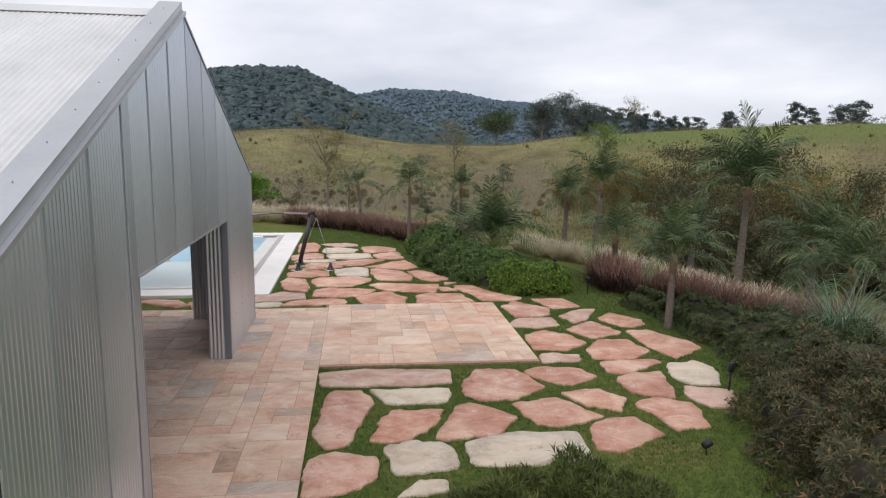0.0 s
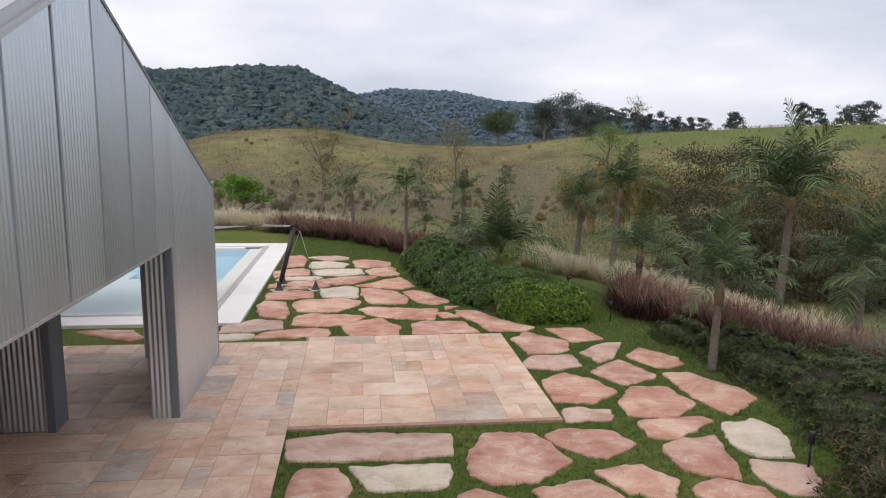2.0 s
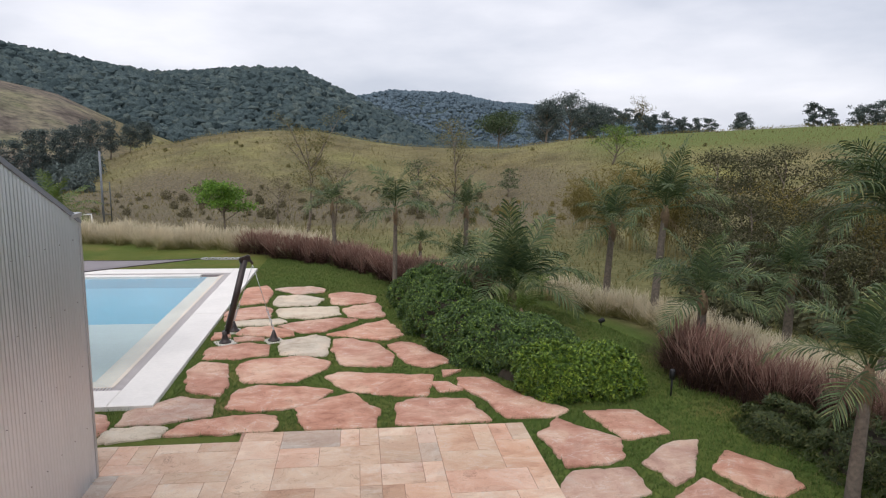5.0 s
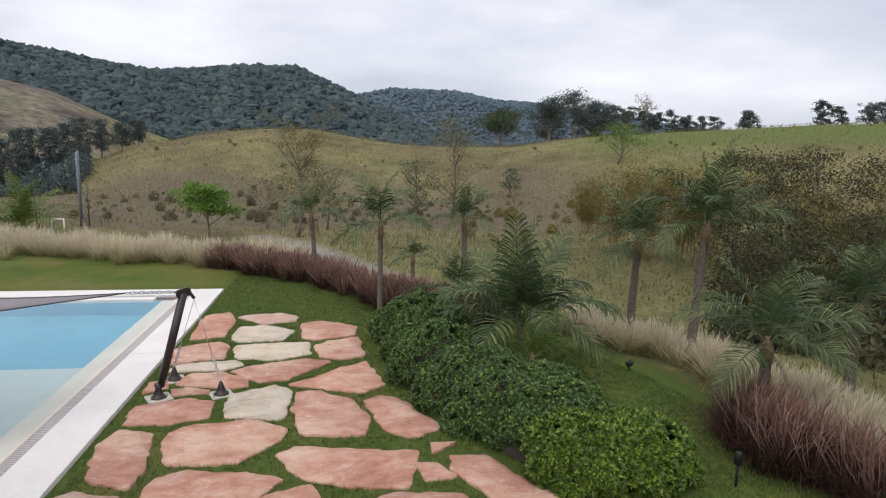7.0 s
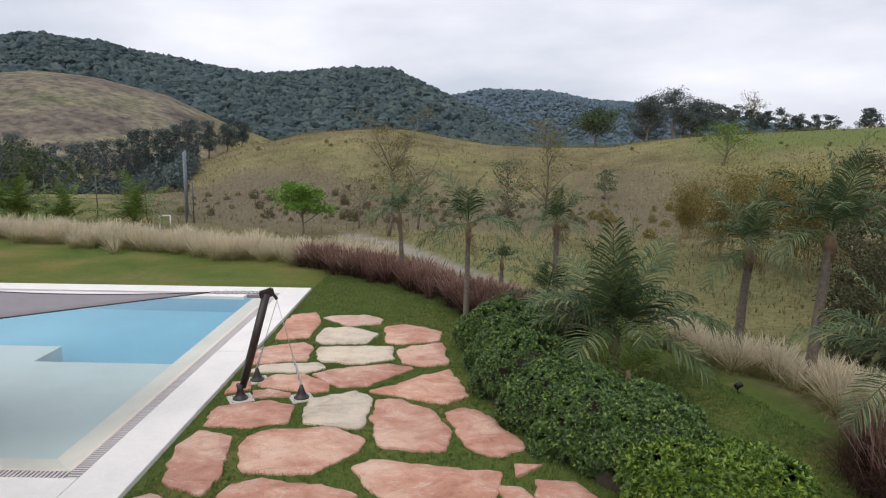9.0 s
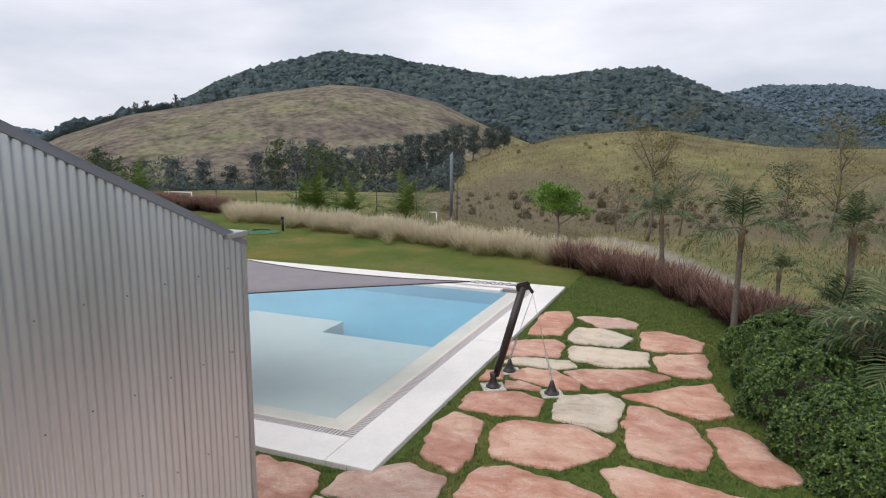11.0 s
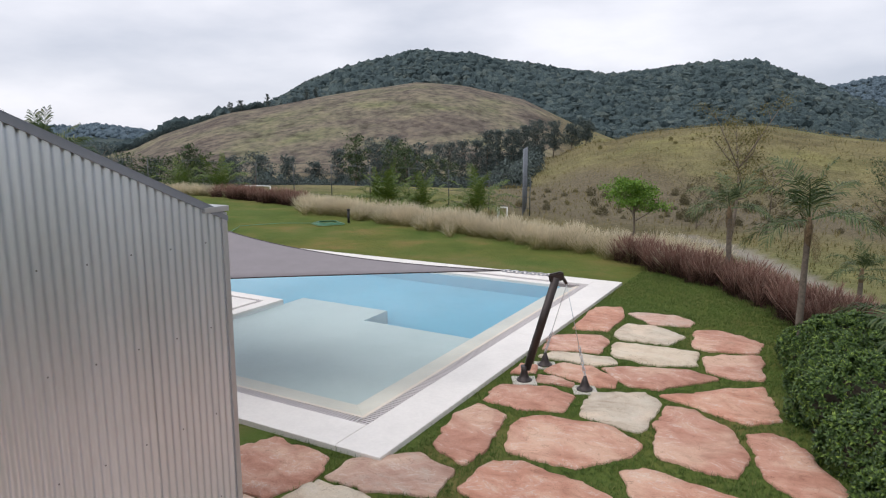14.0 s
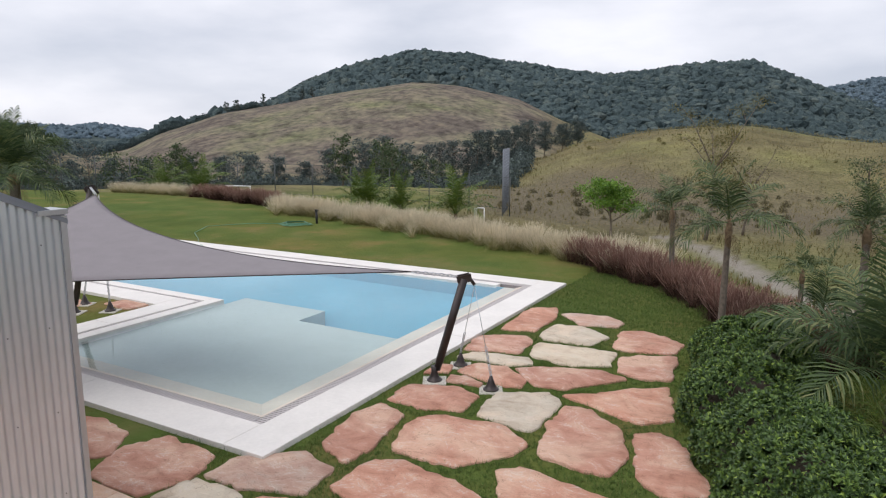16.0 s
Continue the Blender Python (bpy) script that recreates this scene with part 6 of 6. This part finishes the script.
slab_at(0.00, (-2.55, 22.99), (-2.59, 23.57), (-2.32, 23.65), (-2.14, 23.22))
slab_at(0.00, (-2.11, 23.17), (-1.86, 23.25), (-1.37, 23.07), (-1.34, 22.90), (-1.95, 22.87))
slab_at(0.00, (-2.46, 21.62), (-2.50, 22.43), (-1.80, 22.70), (-1.14, 22.54), (-1.14, 21.79), (-1.80, 21.57))
slab_at(1.00, (-0.90, 21.80), (-0.99, 22.83), (-0.21, 23.21), (0.18, 22.85), (0.13, 21.61))
slab_at(0.00, (0.08, 23.23), (0.78, 23.86), (1.54, 24.50), (1.90, 23.10), (1.44, 22.67), (0.75, 22.94))
slab_at(0.00, (0.43, 20.98), (0.24, 22.15), (0.24, 22.78), (0.67, 22.89), (1.28, 22.29), (1.56, 21.54), (1.51, 20.90))
slab_at(0.00, (1.44, 22.38), (1.71, 22.58), (2.06, 22.42), (2.50, 21.55), (2.78, 21.04), (2.17, 20.73), (1.79, 21.06))
slab_at(0.00, (-2.38, 19.85), (-2.56, 20.86), (-2.44, 21.47), (-1.83, 21.23), (-1.65, 20.11), (-1.67, 19.49))
slab_at(0.00, (-1.40, 20.09), (-1.67, 21.27), (-1.27, 21.56), (-0.44, 21.65), (0.26, 21.29), (0.15, 20.84), (-0.34, 20.19))
slab_at(0.35, (-3.12, 18.36), (-3.08, 18.95), (-2.39, 19.53), (-1.73, 19.35), (-1.63, 18.65), (-2.48, 18.37))
slab_at(0.00, (-6.35, 18.66), (-5.90, 18.84), (-5.07, 18.69), (-4.71, 18.17), (-4.86, 17.81))
slab_at(0.00, (-4.43, 17.62), (-4.73, 18.36), (-4.42, 18.91), (-3.36, 18.88), (-3.17, 18.17), (-3.39, 17.60))
slab_at(0.70, (-3.19, 17.69), (-3.17, 18.17), (-2.30, 18.20))
slab_at(0.00, (-1.48, 18.94), (-1.46, 19.84), (-1.02, 19.91), (-0.16, 19.84), (0.30, 19.58), (0.03, 19.00), (-0.89, 18.73))
slab_at(0.00, (0.14, 20.36), (0.38, 20.59), (2.27, 20.30), (2.23, 19.79), (2.05, 19.20), (1.10, 19.30), (0.47, 19.71))
slab_at(0.00, (-0.28, 18.86), (-0.07, 17.90), (1.08, 17.94), (1.14, 18.61), (0.72, 19.40), (0.18, 19.18))
slab_at(0.00, (1.38, 17.98), (1.48, 18.88), (1.91, 19.16), (2.76, 19.01), (3.05, 18.01))
slab_at(0.00, (2.73, 20.10), (3.26, 20.07), (3.84, 19.02), (4.42, 18.38), (4.16, 18.07), (3.28, 18.05), (3.06, 19.01), (2.71, 19.62))
slab_at(0.00, (2.25, 19.89), (2.55, 19.86), (2.78, 19.45), (2.26, 19.33))
slab_at(0.00, (2.47, 20.53), (2.89, 20.50), (2.48, 20.16))
slab_at(0.00, (-2.22, 17.90), (-2.10, 18.36), (-1.31, 18.59), (-0.51, 18.54), (-0.51, 17.90))
slab_at(0.80, (-3.16, 18.29), (-2.27, 18.28), (-2.26, 17.90), (-2.99, 17.75))
slab_at(0.00, (3.67, 17.45), (4.13, 17.97), (4.92, 17.15), (4.76, 16.46), (3.77, 16.30))
slab_at(0.00, (4.67, 18.32), (5.63, 18.25), (5.83, 17.30), (4.99, 17.14))
slab_at(0.45, (3.35, 15.54), (3.80, 16.15), (4.69, 16.23), (4.70, 15.51), (4.11, 15.32))
slab_at(0.35, (4.98, 16.33), (5.60, 16.97), (6.13, 16.98), (5.52, 15.91), (5.12, 15.69))
slab_at(0.00, (4.76, 15.17), (5.63, 15.87), (6.03, 14.84), (5.15, 14.39))
slab_at(0.00, (5.83, 16.07), (6.39, 16.62), (6.96, 15.88), (6.89, 15.45), (6.28, 15.25))
slab_at(0.00, (3.62, 14.82), (4.23, 15.14), (4.59, 14.86), (4.93, 14.12), (4.26, 13.62), (3.57, 13.70))
slab_at(0.00, (4.73, 13.61), (5.22, 14.30), (5.92, 14.24), (6.11, 13.41), (5.47, 12.86), (4.65, 13.05))
slab_at(0.00, (6.16, 14.99), (6.71, 15.02), (7.36, 13.98), (7.31, 13.57), (6.45, 12.89), (6.19, 13.66))
slab_at(0.60, (3.65, 13.37), (3.89, 13.42), (4.50, 13.30), (4.28, 12.85), (3.52, 12.89))
slab_at(0.00, (4.70, 12.81), (5.91, 12.94), (6.00, 12.70), (5.08, 12.09), (4.69, 12.24))
slab_at(1.00, (6.09, 12.63), (6.69, 12.71), (6.93, 12.29), (6.59, 11.35), (6.00, 11.44), (5.81, 11.88))
slab_at(0.00, (4.67, 11.89), (5.07, 12.05), (5.73, 12.15), (5.49, 11.03), (5.39, 10.80), (4.71, 11.15))
slab_at(0.40, (5.83, 11.38), (6.65, 11.09), (6.25, 10.25), (5.81, 10.38), (5.64, 10.93))
slab_at(0.25, (-0.95, 12.59), (-0.15, 12.75), (1.60, 12.60), (1.53, 11.90), (0.68, 11.81), (-0.88, 11.90))
slab_at(0.00, (1.69, 11.72), (2.09, 12.58), (2.93, 12.54), (3.20, 11.54), (2.59, 11.06), (1.93, 11.02), (1.63, 11.27))
slab_at(0.00, (3.02, 12.40), (3.34, 12.62), (4.18, 12.53), (4.42, 12.02), (3.76, 11.58), (3.30, 11.86))
slab_at(0.70, (0.04, 11.65), (0.67, 11.64), (1.45, 11.62), (1.35, 11.03), (0.77, 10.94), (0.26, 11.02))
slab_at(0.00, (-0.90, 9.90), (-0.74, 11.61), (-0.14, 11.69), (0.07, 11.10), (-0.36, 9.47), (-0.69, 9.41))
slab_at(0.00, (-0.07, 9.59), (0.32, 10.76), (1.20, 10.68), (1.05, 10.13), (0.56, 9.61))
slab_at(0.00, (0.95, 9.63), (1.42, 10.73), (1.69, 10.96), (2.42, 10.27), (1.92, 9.64), (1.20, 9.55))
slab_at(0.00, (2.41, 10.82), (3.28, 11.05), (3.79, 10.15), (3.06, 9.85), (2.62, 9.95))
slab_at(0.00, (3.39, 11.25), (4.18, 11.38), (4.47, 10.89), (4.22, 10.30), (3.70, 10.63))
slab_at(0.90, (1.38, 9.46), (2.11, 9.72), (3.21, 9.62), (3.16, 8.75), (2.85, 8.65), (1.40, 8.69))
slab_at(0.00, (3.39, 9.67), (3.67, 10.01), (4.35, 10.12), (4.53, 9.40), (3.62, 8.92), (3.32, 9.04))
slab_at(0.00, (4.57, 10.63), (4.95, 10.90), (5.59, 10.62), (5.42, 9.63), (4.80, 9.54))
slab_at(0.80, (0.15, 9.42), (0.69, 9.52), (1.01, 9.44), (1.23, 9.14), (1.17, 8.64), (0.29, 8.54))
slab_at(0.00, (-0.93, 8.08), (-0.91, 9.09), (-0.56, 9.31), (0.04, 9.11), (0.08, 8.51), (-0.38, 8.13))
slab_at(0.90, (0.26, 7.97), (0.62, 8.36), (0.96, 8.35), (0.99, 8.06))
for dx, dy in ((-13.4, 22.9), (-12.2, 21.6), (-11.9, 23.6)):
    slab_at(0.1, (dx - 0.6, dy - 0.3), (dx + 0.5, dy - 0.35), (dx + 0.6, dy + 0.3), (dx - 0.4, dy + 0.35))

# grass blades between the slabs and over the near lawn
g = np.random.default_rng(21)


def inside(poly, x, y):
    res = np.zeros(len(x), dtype=bool)
    px, py = poly[:, 0], poly[:, 1]
    qx, qy = np.roll(px, -1), np.roll(py, -1)
    for a, c, d, e in zip(px, py, qx, qy):
        cross = ((c > y) != (e > y)) & (x < (d - a) * (y - c) / (e - c + 1e-12) + a)
        res ^= cross
    return res


def lawn_patch(count, x0, x1, y0, y1, height, name):
    x, y = g.uniform(x0, x1, count), g.uniform(y0, y1, count)
    keep = ~((x < PAT_XI + 0.02) & (y < PAT_Y1 - 0.3)) & ~((y > PAT_YI - 0.02) & (y < PAT_Y1 + 0.02) & (x < PAT_X1 + 0.02)) & ~((x < PX1 + 0.02) & (y > PY0 - 0.02))
    keep &= np.hypot(x - HOME[0], y - HOME[1]) < table(np.degrees(np.arctan2(x - HOME[0], y - HOME[1])), EDGE_AZ, EDGE_R) + 0.8
    for o in OUTLINES:
        bx = keep & (x > o[:, 0].min()) & (x < o[:, 0].max()) & (y > o[:, 1].min()) & (y < o[:, 1].max())
        k = np.where(bx)[0]
        if len(k):
            ctr_ = o.mean(axis=0)
            keep[k[inside(ctr_ + (o - ctr_) * 0.985, x[k], y[k])]] = False
    x, y = x[keep], y[keep]
    TV, TF = [], []
    for k in range(5):
        a = k * 1.3
        bx, by = 0.02 * math.cos(a * 2.1), 0.02 * math.sin(a * 1.7)
        tx, ty = bx + 0.03 * math.cos(a), by + 0.03 * math.sin(a)
        i = len(TV)
        TV += [(bx - 0.004 * math.sin(a), by + 0.004 * math.cos(a), 0), (bx + 0.004 * math.sin(a), by - 0.004 * math.cos(a), 0), (tx, ty, 1.0 - 0.12 * k)]
        TF.append((i, i + 1, i + 2))
    TV = np.array(TV) * np.array([1, 1, height])
    P = np.stack([x, y, terrain(x, y) - 0.004], axis=1)
    V, F = scatter(TV, TF, frames_at(P, np.tile([[0, 0, 1.0]], (len(P), 1)) + g.normal(size=(len(P), 3)) * 0.12, g.uniform(0, 6.28, len(P)), g.uniform(0.7, 1.4, len(P))))
    thing(name, np_mesh(name, V, F), L_LAWN, "short green lawn blades between the slabs", "grass", kind="stuff")


lawn_patch(90000, -4.6, 8.2, 7.2, 19.5, 0.055, "lawn_grass")
lawn_patch(70000, -3.0, 7.6, 19.5, 33.5, 0.055, "lawn_grass")
